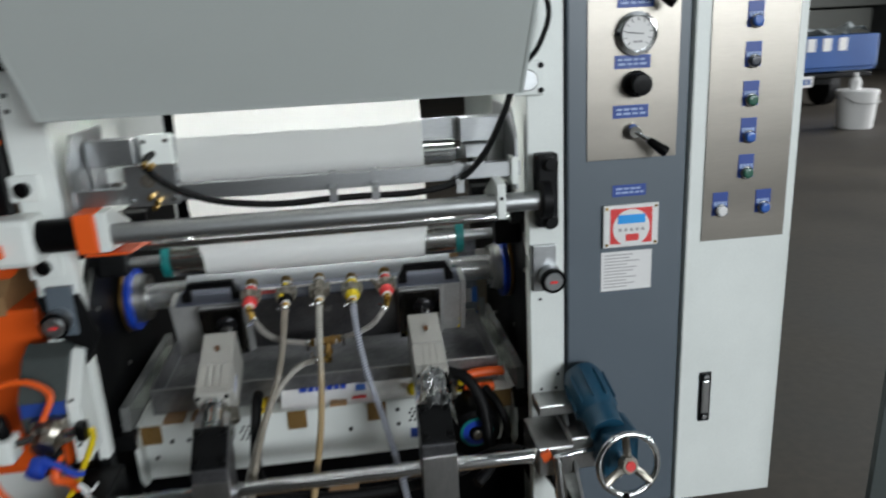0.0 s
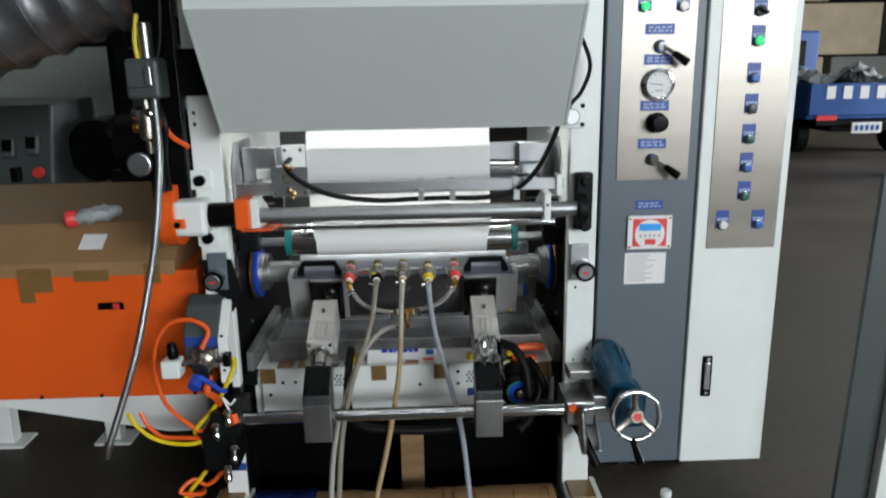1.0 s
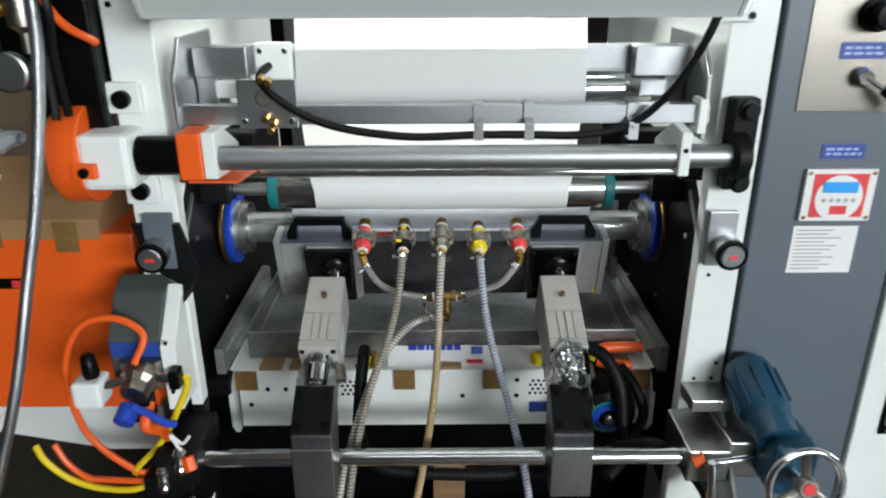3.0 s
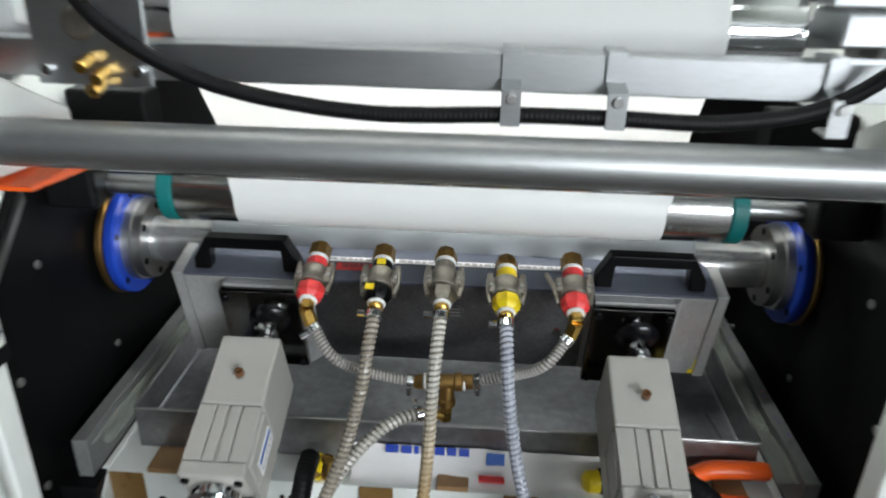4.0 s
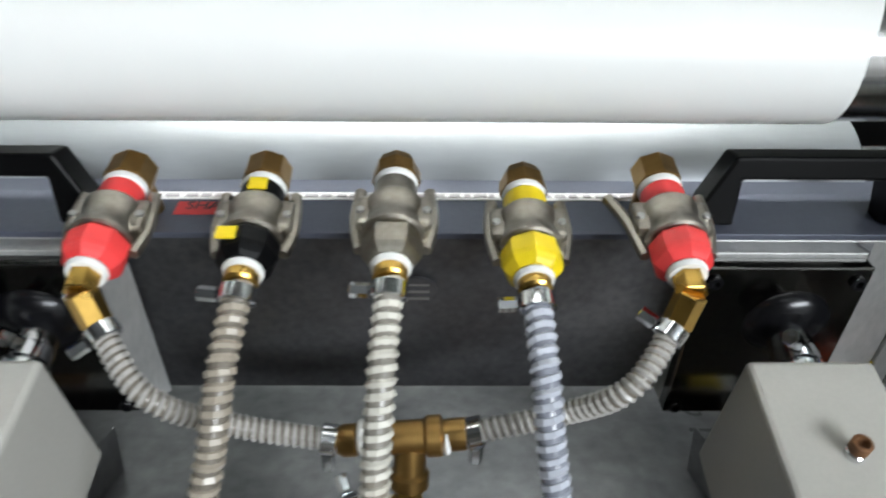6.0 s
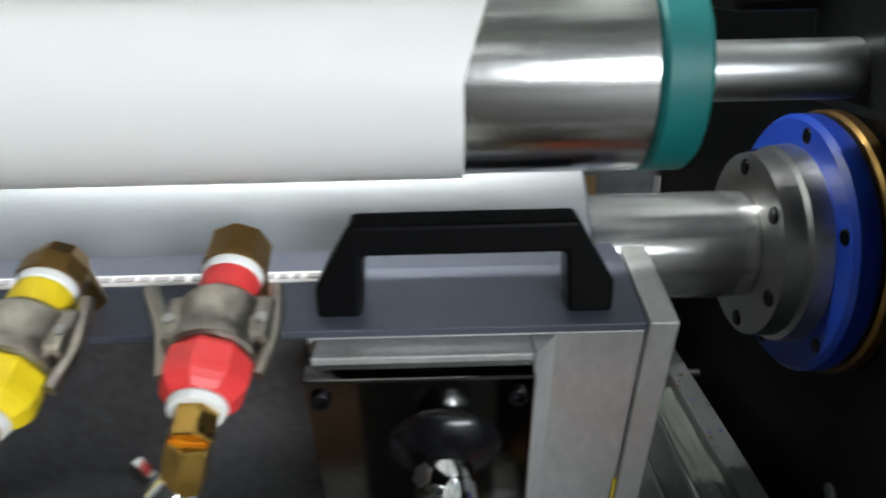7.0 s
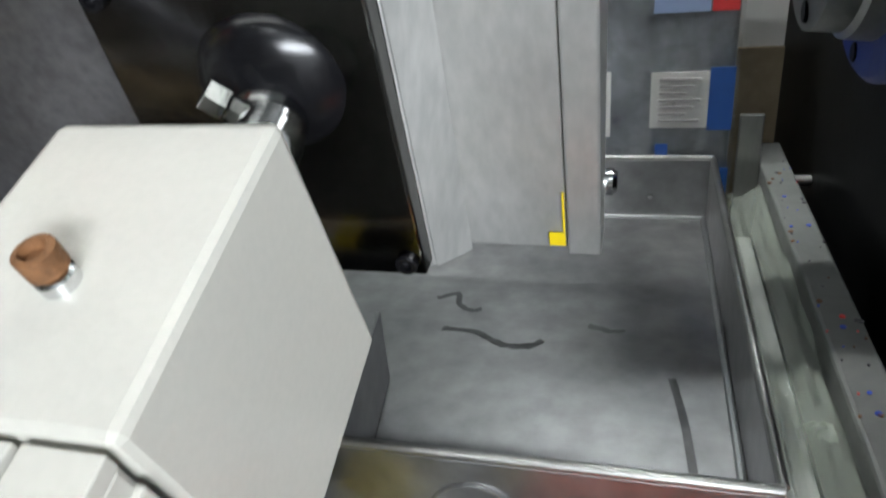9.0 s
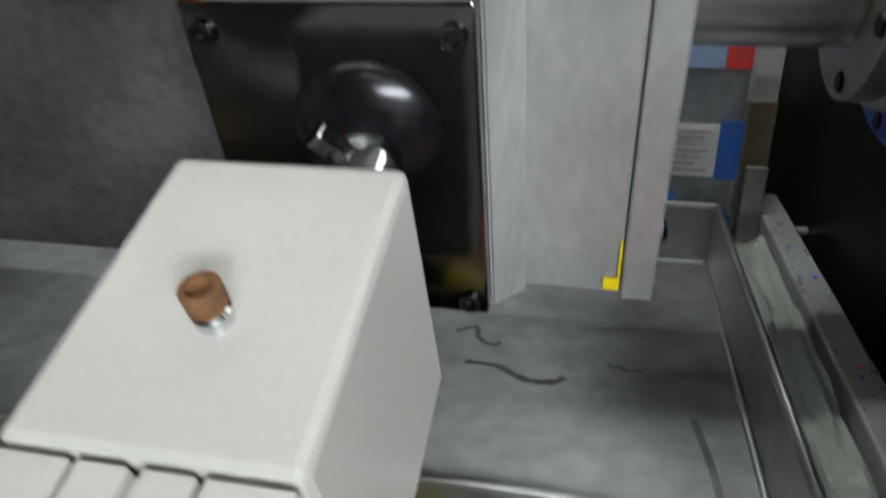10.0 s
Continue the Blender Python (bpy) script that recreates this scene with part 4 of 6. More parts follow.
e1 = coupling(-0.164, "red", "red", "nickel camlock coupling wrapped in red tape on the die", 1, digit="2")
e2 = coupling(-0.080, "black", "black", "nickel camlock coupling wrapped in black and yellow tape")
e3 = coupling(0.0, "nickel", "nickel", "bare nickel camlock coupling with white tag", pointed=True, top_z=0.003)
e4 = coupling(0.078, "yellow", "yellow", "nickel camlock coupling wrapped in yellow tape", pointed=True, top_z=-0.004, digit="4")
e5 = coupling(0.161, "red", "red", "nickel camlock coupling in red tape, one arm open", -1, opened=1, digit="2")
for cx, s0, s1, mt in ((-0.080, 0.031, 0.041, "yellow"), (-0.080, 0.076, 0.085, "yellow"), (0.0, 0.031, 0.042, "paper")):
    c0 = Vector((cx + (-0.009 if s0 > 0.05 else 0), 0.140, 0.908)) + CAX * (s0 + s1) / 2 + CUP * (0.0132 if s0 < 0.05 else 0.0163)
    tagged(new("tape_tag", mesh("tape_tag", obox(Matrix.Translation(c0) @ CAX.to_track_quat('Y', 'Z').to_matrix().to_4x4(), 0.011, s1 - s0, 0.0015, 0.0004), M[mt])), "small square numbered tag on a coupling", "tag", "coupling tags")

hose([e2, (-0.084, 0.008, 0.838), (-0.091, -0.014, 0.788), (-0.112, -0.04, 0.71), (-0.152, -0.10, 0.61), (-0.180, -0.20, 0.48), (-0.190, -0.27, 0.29), (-0.178, -0.31, 0.10), (-0.150, -0.34, 0.012), (-0.05, -0.42, 0.009)], "hose", "milky ribbed plastic hose hanging from the die", (0,), coil="brown_coil")
hose([e3, (-0.003, 0.008, 0.838), (-0.006, -0.014, 0.788), (-0.009, -0.04, 0.71), (-0.020, -0.10, 0.60), (-0.050, -0.20, 0.46), (-0.092, -0.27, 0.29), (-0.122, -0.31, 0.10), (-0.110, -0.35, 0.012), (-0.02, -0.46, 0.009)], "hose_tan", "amber-stained ribbed plastic hose hanging from the die", (0,), coil="amber_coil")
hose([e4, (0.080, 0.008, 0.838), (0.085, -0.014, 0.788), (0.099, -0.04, 0.71), (0.132, -0.10, 0.60), (0.163, -0.20, 0.48), (0.179, -0.27, 0.30), (0.185, -0.31, 0.10), (0.16, -0.35, 0.012), (0.06, -0.45, 0.009)], "hose_blue", "bluish ribbed plastic hose hanging from the die", (0,), coil="blue_coil")
hose([e1, (-0.130, 0.020, 0.815), (-0.092, 0.033, 0.787), (-0.032, 0.036, 0.773)], "hose", "short ribbed hose from red coupling to tee", (0, 3), 0.0068, "grey_coil", 0.0046)
hose([e5, (0.128, 0.020, 0.820), (0.095, 0.033, 0.794), (0.042, 0.036, 0.778)], "hose", "short ribbed hose from red coupling to tee", (0, 3), 0.0068, "grey_coil", 0.0046)
hose([(-0.020, 0.030, 0.730), (-0.048, 0.016, 0.730), (-0.080, -0.008, 0.718), (-0.122, -0.045, 0.675), (-0.168, -0.11, 0.58), (-0.203, -0.21, 0.45), (-0.212, -0.285, 0.27), (-0.205, -0.33, 0.10), (-0.18, -0.36, 0.012), (-0.09, -0.48, 0.009)], "hose", "milky ribbed drain hose below the tee", (0,))
tee = thing("brass_tee", (0.007, 0.036, 0.776), "old brass tee fitting joining the short hoses", "pipe fitting")
part("run", lathe((-0.032, 0.036, 0.773), (0.042, 0.036, 0.778), [(0, 0.0075), (0.004, 0.0095), (0.011, 0.0095), (0.012, 0.0085), (0.016, 0.0085), (0.017, 0.0115), (0.023, 0.0115), (0.025, 0.0098), (0.050, 0.0098), (0.052, 0.012), (0.060, 0.012), (0.061, 0.009), (0.066, 0.0095), (0.074, 0.0095)], 24), M["bronze"], tee)
for xx in (-0.018, 0.031):
    part("thread_tape", rod((xx - 0.002, 0.036, 0.7755), (xx + 0.002, 0.036, 0.7757), 0.0104, 20), M["ptfe"], tee)
part("branch", lathe((0.010, 0.036, 0.772), (0.009, 0.032, 0.738), [(0, 0.009), (0.018, 0.0095), (0.020, 0.0115), (0.028, 0.0115)], 24), M["bronze"], tee)
part("elbow_nut", hexagon((0.009, 0.033, 0.746), (0.008, 0.030, 0.722), 0.0085), M["brass"], tee)
part("side_nipple", rod((0.009, 0.030, 0.730), (-0.024, 0.030, 0.730), 0.0068, 20), M["brass"], tee)

# ---- cable over the cross bar ----
cable = thing("black_cable", (0, -0.1, 1.17), "black corrugated cable looping under the cross bar clips", "cable")
part("cable_sheath", sweep([(-0.30, -0.02, 1.262), (-0.305, -0.10, 1.245), (-0.26, -0.118, 1.205), (-0.18, -0.118, 1.168), (-0.06, -0.116, 1.150), (0.062, -0.114, 1.152), (0.148, -0.114, 1.152), (0.24, -0.116, 1.152), (0.32, -0.118, 1.17), (0.375, -0.135, 1.225), (0.41, -0.16, 1.30), (0.43, -0.17, 1.36)], 0.0068, 12, 0.00028, 0.0042), M["rubber"], cable)
loop = thing("black_cable", (0.49, -0.13, 1.4), "thin black cable looping beside the hood", "cable")
part("cable_sheath", sweep([(0.44, -0.16, 1.62), (0.485, -0.14, 1.575), (0.513, -0.14, 1.50), (0.495, -0.13, 1.435), (0.472, -0.125, 1.405), (0.45, -0.15, 1.38), (0.43, -0.17, 1.36)], 0.0055, 10), M["rubber"], loop)
for cx in (0.062, 0.148, 0.325):
    cl = thing("cable_clip", (cx, -0.1, 1.18), "bent steel strap clip on the cross bar", "clip", "cable clips")
    part("strap", prism([(-0.102, 1.145), (-0.1255, 1.145), (-0.1255, 1.175), (-0.104, 1.18), (-0.104, 1.204), (-0.07, 1.204), (-0.07, 1.201), (-0.101, 1.201), (-0.101, 1.178), (-0.1228, 1.172), (-0.1228, 1.148), (-0.102, 1.148)], cx - 0.008, cx + 0.008), M["alu"], cl)
    part("rivet", rod((cx, -0.1255, 1.168), (cx, -0.129, 1.168), 0.0045, 12), M["steel"], cl)

# brackets at the ends of the cross bars
mnt = thing("bar_bracket", (-0.3, -0.09, 1.2), "aluminium mounting plate with brass fittings on the cross bar", "bracket")
part("plate", box(-0.345, -0.245, -0.106, -0.101, 1.163, 1.245, 0.001), M["alu"], mnt)
part("upper_plate", box(-0.325, -0.262, -0.04, -0.02, 1.236, 1.298, 0.002), M["white"], mnt)
part("round_plug", rod((-0.30, -0.106, 1.215), (-0.30, -0.112, 1.215), 0.014, 24), M["nickel"], mnt)
for fx, fz in ((-0.297, 1.185), (-0.285, 1.175), (-0.29, 1.165), (-0.30, 1.25), (-0.288, 1.245)):
    part("fitting", hexagon((fx, -0.106, fz), (fx, -0.124, fz - 0.004), 0.006), M["brass"], mnt)
for fx, fz in ((-0.335, 1.176), (-0.255, 1.176), (-0.315, 1.285), (-0.272, 1.285)):
    part("screw", rod((fx, -0.106 if fz < 1.2 else -0.04, fz), (fx, -0.111 if fz < 1.2 else -0.045, fz), 0.005, 12), M["chrome"], mnt)
for s in (-1, 1):
    part("slide_block", box(*sorted((s * 0.345, s * 0.44)), -0.02, 0.0175, 1.236, 1.289, 0.002), M["alu"], barA)
    part("under_block", box(*sorted((s * 0.35, s * 0.40)), -0.04, 0.03, 1.203, 1.233, 0.003), M["white"] if s < 0 else M["alu"], barA)
part("angle_clip", box(0.438, 0.452, -0.112, -0.07, 1.152, 1.21, 0.001), M["white"], barB)

# shaft clamp arms
part("collar_arm", prism([(-0.168, 1.092), (-0.168, 1.166), (-0.11, 1.172), (-0.02, 1.125), (-0.02, 1.085), (-0.11, 1.092)], 0.394, 0.412, 0.002), M["white"], tube, "white cast collar arm")
part("foot_plate", box(0.29, 0.394, -0.09, -0.05, 1.092, 1.098, 0.001), M["white"], tube)
part("set_screw", rod((0.403, -0.168, 1.136), (0.403, -0.171, 1.136), 0.004, 12), M["black"], tube)
part("collar_arm", prism([(-0.165, 1.090), (-0.165, 1.168), (-0.11, 1.168), (-0.02, 1.12), (-0.02, 1.078), (-0.10, 1.084)], -0.3955, -0.374, 0.002), M["white"], tube, "white cast collar arm")
part("orange_shoe", prism([(-0.15, 1.083), (-0.06, 1.080), (0.0, 1.066), (0.0, 1.063), (-0.15, 1.079)], -0.43, -0.345), M["orange"], tube)
part("side_clamp", box(-0.60, -0.56, -0.20, -0.186, 1.10, 1.125, 0.003), M["orange"], tube)
part("clamp_screw", rod((-0.578, -0.186, 1.112), (-0.578, -0.208, 1.112), 0.008, 16), M["black"], tube)
rod2 = thing("guide_rod", (0, 0.0, 1.0555), "thin polished guide rod below the tube shaft", "rod")
part("bar", rod((-0.46, 0.0, 1.0555), (0.46, 0.0, 1.0555), 0.0095, 24), M["chrome"], rod2)
for s in (-1, 1):
    part("holder", box(*sorted((s * 0.455, s * 0.505)), -0.016, 0.016, 1.040, 1.071, 0.002), M["dark"], rod2)

# ---- roller and flange details ----
for s, o in ((-1, 0.0), (1, 0.006)):
    for i in range(6):
        a = i * math.pi / 3 + 0.35
        y, z = CY + 0.050 * math.cos(a), CZ + 0.050 * math.sin(a)
        part("flange_bolt", rod((s * (0.4445 + o), y, z), (s * (0.442 + o), y, z), 0.0055, 14), M["black"], coat)
        y, z = CY + 0.073 * math.cos(a + 0.3), CZ + 0.073 * math.sin(a + 0.3)
        part("ring_bolt", rod((s * (0.472 + o), y, z), (s * (0.4695 + o), y, z), 0.005, 14), M["black"], coat)
    part("backing_ring", lathe((s * (0.488 + o), CY, CZ), (s * 0.5035, CY, CZ), [(0, 0.083), (0.002, 0.085), (0.008, 0.085), (0.0095, 0.083)], 48), M["bronze"], coat)
    wr = lathe((s * 0.345, CY, CZ), (s * 0.442, CY, CZ), [(0, 0.0342)] + [(0.004 * i, 0.0348 + 0.0007 * math.sin(i * 2.3)) for i in range(1, 25)] + [(0.101, 0.0342)], 40)
    part("wrap", wr, M["wrap"], coat, "creased clear plastic wrap")

# ---- clutter on the ledge ----
tool = thing("screwdriver", (0.24, 0.06, 0.598), "yellow and black handled screwdriver on the ledge", "screwdriver")
part("grip", lathe((0.195, 0.052, 0.615), (0.285, 0.066, 0.615), [(0, 0.009), (0.006, 0.0145), (0.03, 0.0165), (0.05, 0.0145), (0.065, 0.0165), (0.08, 0.013), (0.088, 0.008)], 18), M["yellow"], tool)
part("grip_band", lathe((0.216, 0.0553, 0.615), (0.285, 0.066, 0.615), [(0, 0.0163), (0.002, 0.0175), (0.034, 0.0160), (0.036, 0.0148)], 18), M["black"], tool)
part("blade", rod((0.285, 0.066, 0.615), (0.345, 0.072, 0.606), 0.0035), M["chrome"], tool)
pli = thing("pliers", (0.38, 0.05, 0.598), "orange-red handled pliers lying on the ledge", "pliers")
part("grip", sweep([(0.340, 0.060, 0.628), (0.365, 0.070, 0.632), (0.410, 0.074, 0.632), (0.445, 0.078, 0.628)], 0.0125, 12), M["orange"], pli)
part("grip", sweep([(0.340, 0.045, 0.612), (0.365, 0.035, 0.611), (0.41, 0.03, 0.611)], 0.011, 12), M["orange"], pli)
part("jaw", obox(Matrix.Translation((0.322, 0.050, 0.612)), 0.035, 0.024, 0.016, 0.004), M["dark"], pli)
for gx, mm in ((-0.165, "yellow"), (-0.155, "brass"), (0.325, "yellow")):
    v = thing("fitting", (gx, 0.045, 0.598), "small brass and yellow hose fitting on the ledge", "pipe fitting", "loose fittings")
    part("nut", hexagon((gx, 0.05, 0.6), (gx + 0.006, 0.045, 0.635), 0.010), M[mm], v)
    part("stem", rod((gx, 0.05, 0.612), (gx - 0.022, 0.03, 0.612), 0.006), M["bronze"], v)
for i, (x0, x1, y0, y1, mm, lab) in enumerate(((-0.40, -0.352, 0.037, 0.084, "card", "torn brown cardboard piece on the ledge"), (-0.335, -0.30, 0.037, 0.084, "card", "torn brown cardboard piece on the ledge"), (-0.001, 0.042, 0.0365, 0.084, "card", "torn brown cardboard piece on the ledge"), (0.375, 0.416, 0.037, 0.084, "card", "torn brown cardboard piece on the ledge"))):
    tagged(new("cardboard_piece", mesh("cardboard_piece", box(x0, x1, y0, y1, 0.598, 0.606, 0.001), M[mm])), lab, "cardboard", "cardboard pieces")
bagw = thing("printed_bag", (-0.02, 0.04, 0.598), "flat white plastic bag with blue print on the ledge", "plastic bag")
bm = bmesh.new()
gx, gy = np.linspace(-0.12, 0.26, 24), np.linspace(0.040, 0.086, 8)
vs = [[bm.verts.new((x, y, 0.600 + 0.030 * ((y - 0.04) / 0.046) ** 2 + 0.006 * abs(noise.noise((x * 30, y * 40, 0))))) for y in gy] for x in gx]
for i in range(23):
    for j in range(7):
        bm.faces.new((vs[i][j], vs[i + 1][j], vs[i + 1][j + 1], vs[i][j + 1])).smooth = True
part("sheet", bm, M["paper"], bagw)
xx = -0.075
for w in (0.018, 0.014, 0.006, 0.014, 0.014, 0.012, 0.014):
    part("print_bar", prism([(0.076, 0.625), (0.083, 0.633), (0.0815, 0.6345), (0.0745, 0.6265)], xx, xx + w), M["blue"], bagw)
    xx += w + 0.004
part("print_swoosh", prism([(0.070, 0.618), (0.080, 0.630), (0.0785, 0.6315), (0.0685, 0.6195)], 0.065, 0.09), M["btnblue"], bagw)
part("red_scrap", box(0.055, 0.09, 0.044, 0.056, 0.6095, 0.6125, 0.001), M["red"], bagw)

# pressed round cover in the front wall of the tray
for cx in (-0.318, 0.318):
    part("round_cover", lathe((cx, 0.0889, 0.632), (cx, 0.08, 0.632), [(0, 0.0205), (0.0012, 0.020), (0.0014, 0.019), (0.0006, 0.0182)], 36), M["tray"], tray)
part("rust_spot", rod((0.322, 0.0885, 0.634), (0.322, 0.0876, 0.634), 0.0016, 10, edge=0), M["rust"], tray)
# rolled rim and inner weld lines of the tray
part("front_rim", rod((-0.433, 0.0905, 0.6655), (0.433, 0.0905, 0.6655), 0.0024, 12), M["steel"], tray)
part("back_rim", rod((-0.433, 0.427, 0.6675), (0.433, 0.427, 0.6675), 0.0022, 12), M["steel"], tray)
for s in (-1, 1):
    part("side_rim", rod((s * 0.4325, 0.091, 0.6665), (s * 0.4325, 0.427, 0.667), 0.0022, 12), M["steel"], tray)
    part("weld_fillet", rod((s * 0.4285, 0.096, 0.6187), (s * 0.4285, 0.424, 0.6187), 0.0022, 8), M["alu"], tray)
part("weld_fillet", rod((-0.428, 0.4238, 0.6187), (0.428, 0.4238, 0.6187), 0.0018, 8), M["alu"], tray)
for pts in ([(0.249, 0.285), (0.262, 0.292), (0.266, 0.279), (0.275, 0.272), (0.282, 0.274)], [(0.262, 0.249), (0.285, 0.247), (0.30, 0.236), (0.318, 0.235), (0.326, 0.243)],
            [(0.285, 0.2465), (0.298, 0.2385), (0.310, 0.2350), (0.322, 0.2385)], [(0.352, 0.262), (0.366, 0.258), (0.374, 0.259)], [(0.400, 0.215), (0.405, 0.18), (0.408, 0.14)]):
    bm = sweep([(x, y, 0.618) for x, y in pts], 0.0021, 8, per=8)
    for k, v in enumerate(bm.verts):
        v.co.z = 0.6181 + (v.co.z - 0.618) * 0.06
        v.co.y += 0.0016 * noise.noise((v.co.x * 240, v.co.y * 240, 2))
    part("smear", bm, M["smear"], tray, "dark dried coating smear")

for s in (-1, 1):
    part("notch_wall", obox(Matrix.Translation((s * 0.252, 0.142, 0.641)) @ Euler((0, 0, s * 0.165)).to_matrix().to_4x4(), 0.0025, 0.106, 0.045, 0.0006), M["tray"], tray)
    part("rivet", lathe((s * 0.388, 0.4252, 0.636), (s * 0.388, 0.42, 0.636), [(0, 0.0022), (0.0008, 0.0019), (0.0012, 0.001)], 14), M["chrome"], tray)

# parcel behind the tray
par = thing("wrapped_parcel", (0.41, 0.47, 0.60), "grey parcel in clear plastic with blue and white labels", "parcel")
part("carton", box(0.335, 0.444, 0.437, 0.56, 0.60, 0.885, 0.004), M["parcel"], par)
bm = bmesh.new()
vs = [[bm.verts.new((x, 0.4335 - 0.0035 * noise.noise((x * 60, z * 26, 4)) - 0.0018 * noise.noise((x * 170, z * 90, 1)), z)) for z in np.linspace(0.602, 0.887, 70)] for x in np.linspace(0.333, 0.446, 40)]
for i in range(39):
    for j in range(69):
        bm.faces.new((vs[i][j], vs[i + 1][j], vs[i + 1][j + 1], vs[i][j + 1])).smooth = True
part("wrapping", bm, M["wrap"], par, "crinkled clear wrapping")
for x0, x1, z0, z1, mm in ((0.385, 0.426, 0.712, 0.754, "paper"), (0.4262, 0.4435, 0.710, 0.757, "btnblue"), (0.345, 0.356, 0.705, 0.755, "paper"), (0.424, 0.442, 0.796, 0.812, "red"), (0.385, 0.423, 0.796, 0.812, "labelprint"), (0.345, 0.352, 0.79, 0.81, "yellow"), (0.345, 0.39, 0.84, 0.875, "card"), (0.390, 0.399, 0.688, 0.699, "btnblue"), (0.432, 0.444, 0.65, 0.68, "btnblue")):
    part("sticker", box(x0, x1, 0.4312, 0.4322, z0 - 0.022, z1 - 0.022), M[mm], par)
for i in range(7):
    z = 0.726 - i * 0.0052
    part("print_bar", box(0.391, 0.420 - 0.005 * (i % 3), 0.4302, 0.4311, z, z + 0.0016), M["greybar"], par)
bd = thing("cardboard_sheet", (0.48, 0.6, 0.45), "tan cardboard sheet standing behind the parcel", "cardboard")
part("sheet", box(0.452, 0.503, 0.60, 0.606, 0.453, 0.711), M["tan"], bd)
part("white_sheet", box(0.452, 0.503, 0.607, 0.612, 0.453, 0.80), M["paper"], bd)
part("side_bracket", box(0.449, 0.466, 0.43, 0.4335, 0.60, 0.70, 0.001), M["steel"], machine)
part("tension_rod", rod((0.466, 0.44, 0.645), (0.505, 0.44, 0.645), 0.0045), M["steel"], machine)
for s, n in ((1, 40), (-1, 20)):
    ws = thing("plastic_sheeting", (s * 0.445, 0.25, 0.6), "crumpled clear plastic sheet beside the tray", "plastic sheet")
    bm = bmesh.new()
    gx, gy = np.linspace(s * 0.4365, s * 0.4655, 12), np.linspace(0.03, 0.40, 90)
    vs = [[bm.verts.new((x, y, 0.652 + 0.007 * noise.noise((x * 150, y * 9, 3)) + 0.004 * noise.noise((x * 330, y * 26, 8)))) for y in gy] for x in gx]
    for i in range(11):
        for j in range(89):
            bm.faces.new((vs[i][j], vs[i + 1][j], vs[i + 1][j + 1], vs[i][j + 1])).smooth = True
    part("sheet", bm, M["crumple"], ws)
rng = random.Random(9)
for i in range(60):
    y = rng.uniform(0.08, 0.44)
    x = rng.uniform(0.4675, 0.486)
    part("ink_spot", rod((x, y, 0.6618), (x, y, 0.6626), rng.choice((0.0005, 0.0007, 0.0011, 0.0015)), 8, edge=0), M[rng.choice(("blue", "ink", "ink", "red", "rust"))], machine)

# ---- encoder and black hoses ----
enc = thing("fan_motor", (0.35, 0.0, 0.48), "round black motor with a blue and cyan ring", "motor")
E0, E1 = Vector((0.352, 0.075, 0.545)), Vector((0.35, -0.05, 0.533))
ED = (E1 - E0).normalized()
part("body", lathe(E0, E1, [(0, 0.06), (0.1, 0.063), (0.118, 0.058), (0.125, 0.045)], 40), M["black"], enc)
part("ring", lathe(E1 - ED * 0.002, E1 + ED, [(0, 0.034), (0.004, 0.034), (0.005, 0.022)], 40), M["blue"], enc, "bright blue ring")
part("outer_ring", lathe(E1 - ED * 0.003, E1 + ED, [(0, 0.041), (0.003, 0.041), (0.0035, 0.036)], 40), M["teal"], enc)
part("core", rod(E1, E1 + ED * 0.006, 0.020, 28), M["black"], enc)
part("hub", lathe(E1, E1 + ED, [(0, 0.011), (0.012, 0.011), (0.014, 0.007)], 24), M["nickel"], enc)
part("mount", box(0.30, 0.40, 0.045, 0.0795, 0.47, 0.58, 0.003), M["black"], enc)
for label, pts, r in (("thick black rubber hose arching by the cylinder", [(0.285, 0.03, 0.665), (0.30, 0.0, 0.675), (0.335, -0.03, 0.668), (0.362, -0.06, 0.62), (0.372, -0.08, 0.54), (0.37, -0.11, 0.48), (0.33, -0.15, 0.46)], 0.0135),
                      ("black rubber hose looping under the pivot shaft", [(-0.165, 0.02, 0.66), (-0.165, -0.02, 0.655), (-0.17, -0.06, 0.60), (-0.168, -0.11, 0.53), (-0.13, -0.15, 0.49), (0.0, -0.16, 0.478), (0.15, -0.16, 0.48), (0.29, -0.15, 0.50), (0.35, -0.15, 0.53), (0.42, -0.17, 0.55), (0.49, -0.21, 0.50), (0.54, -0.26, 0.40)], 0.0125),
                      ("black cable bundle coiled beside the motor", [(0.30, 0.02, 0.60), (0.276, -0.01, 0.56), (0.272, -0.035, 0.51), (0.30, -0.04, 0.465), (0.35, -0.04, 0.452), (0.405, -0.04, 0.475), (0.428, -0.035, 0.53), (0.41, -0.02, 0.585), (0.385, 0.02, 0.615)], 0.0105)):
    hh = thing("rubber_hose", pts[0], label, "hose", "black rubber hoses")
    part("hose_wall", sweep(pts, r, 12, 0.0006, 0.006), M["rubber"], hh)

# ---- control panel fittings ----
GY, WY = -0.1076, -0.1176


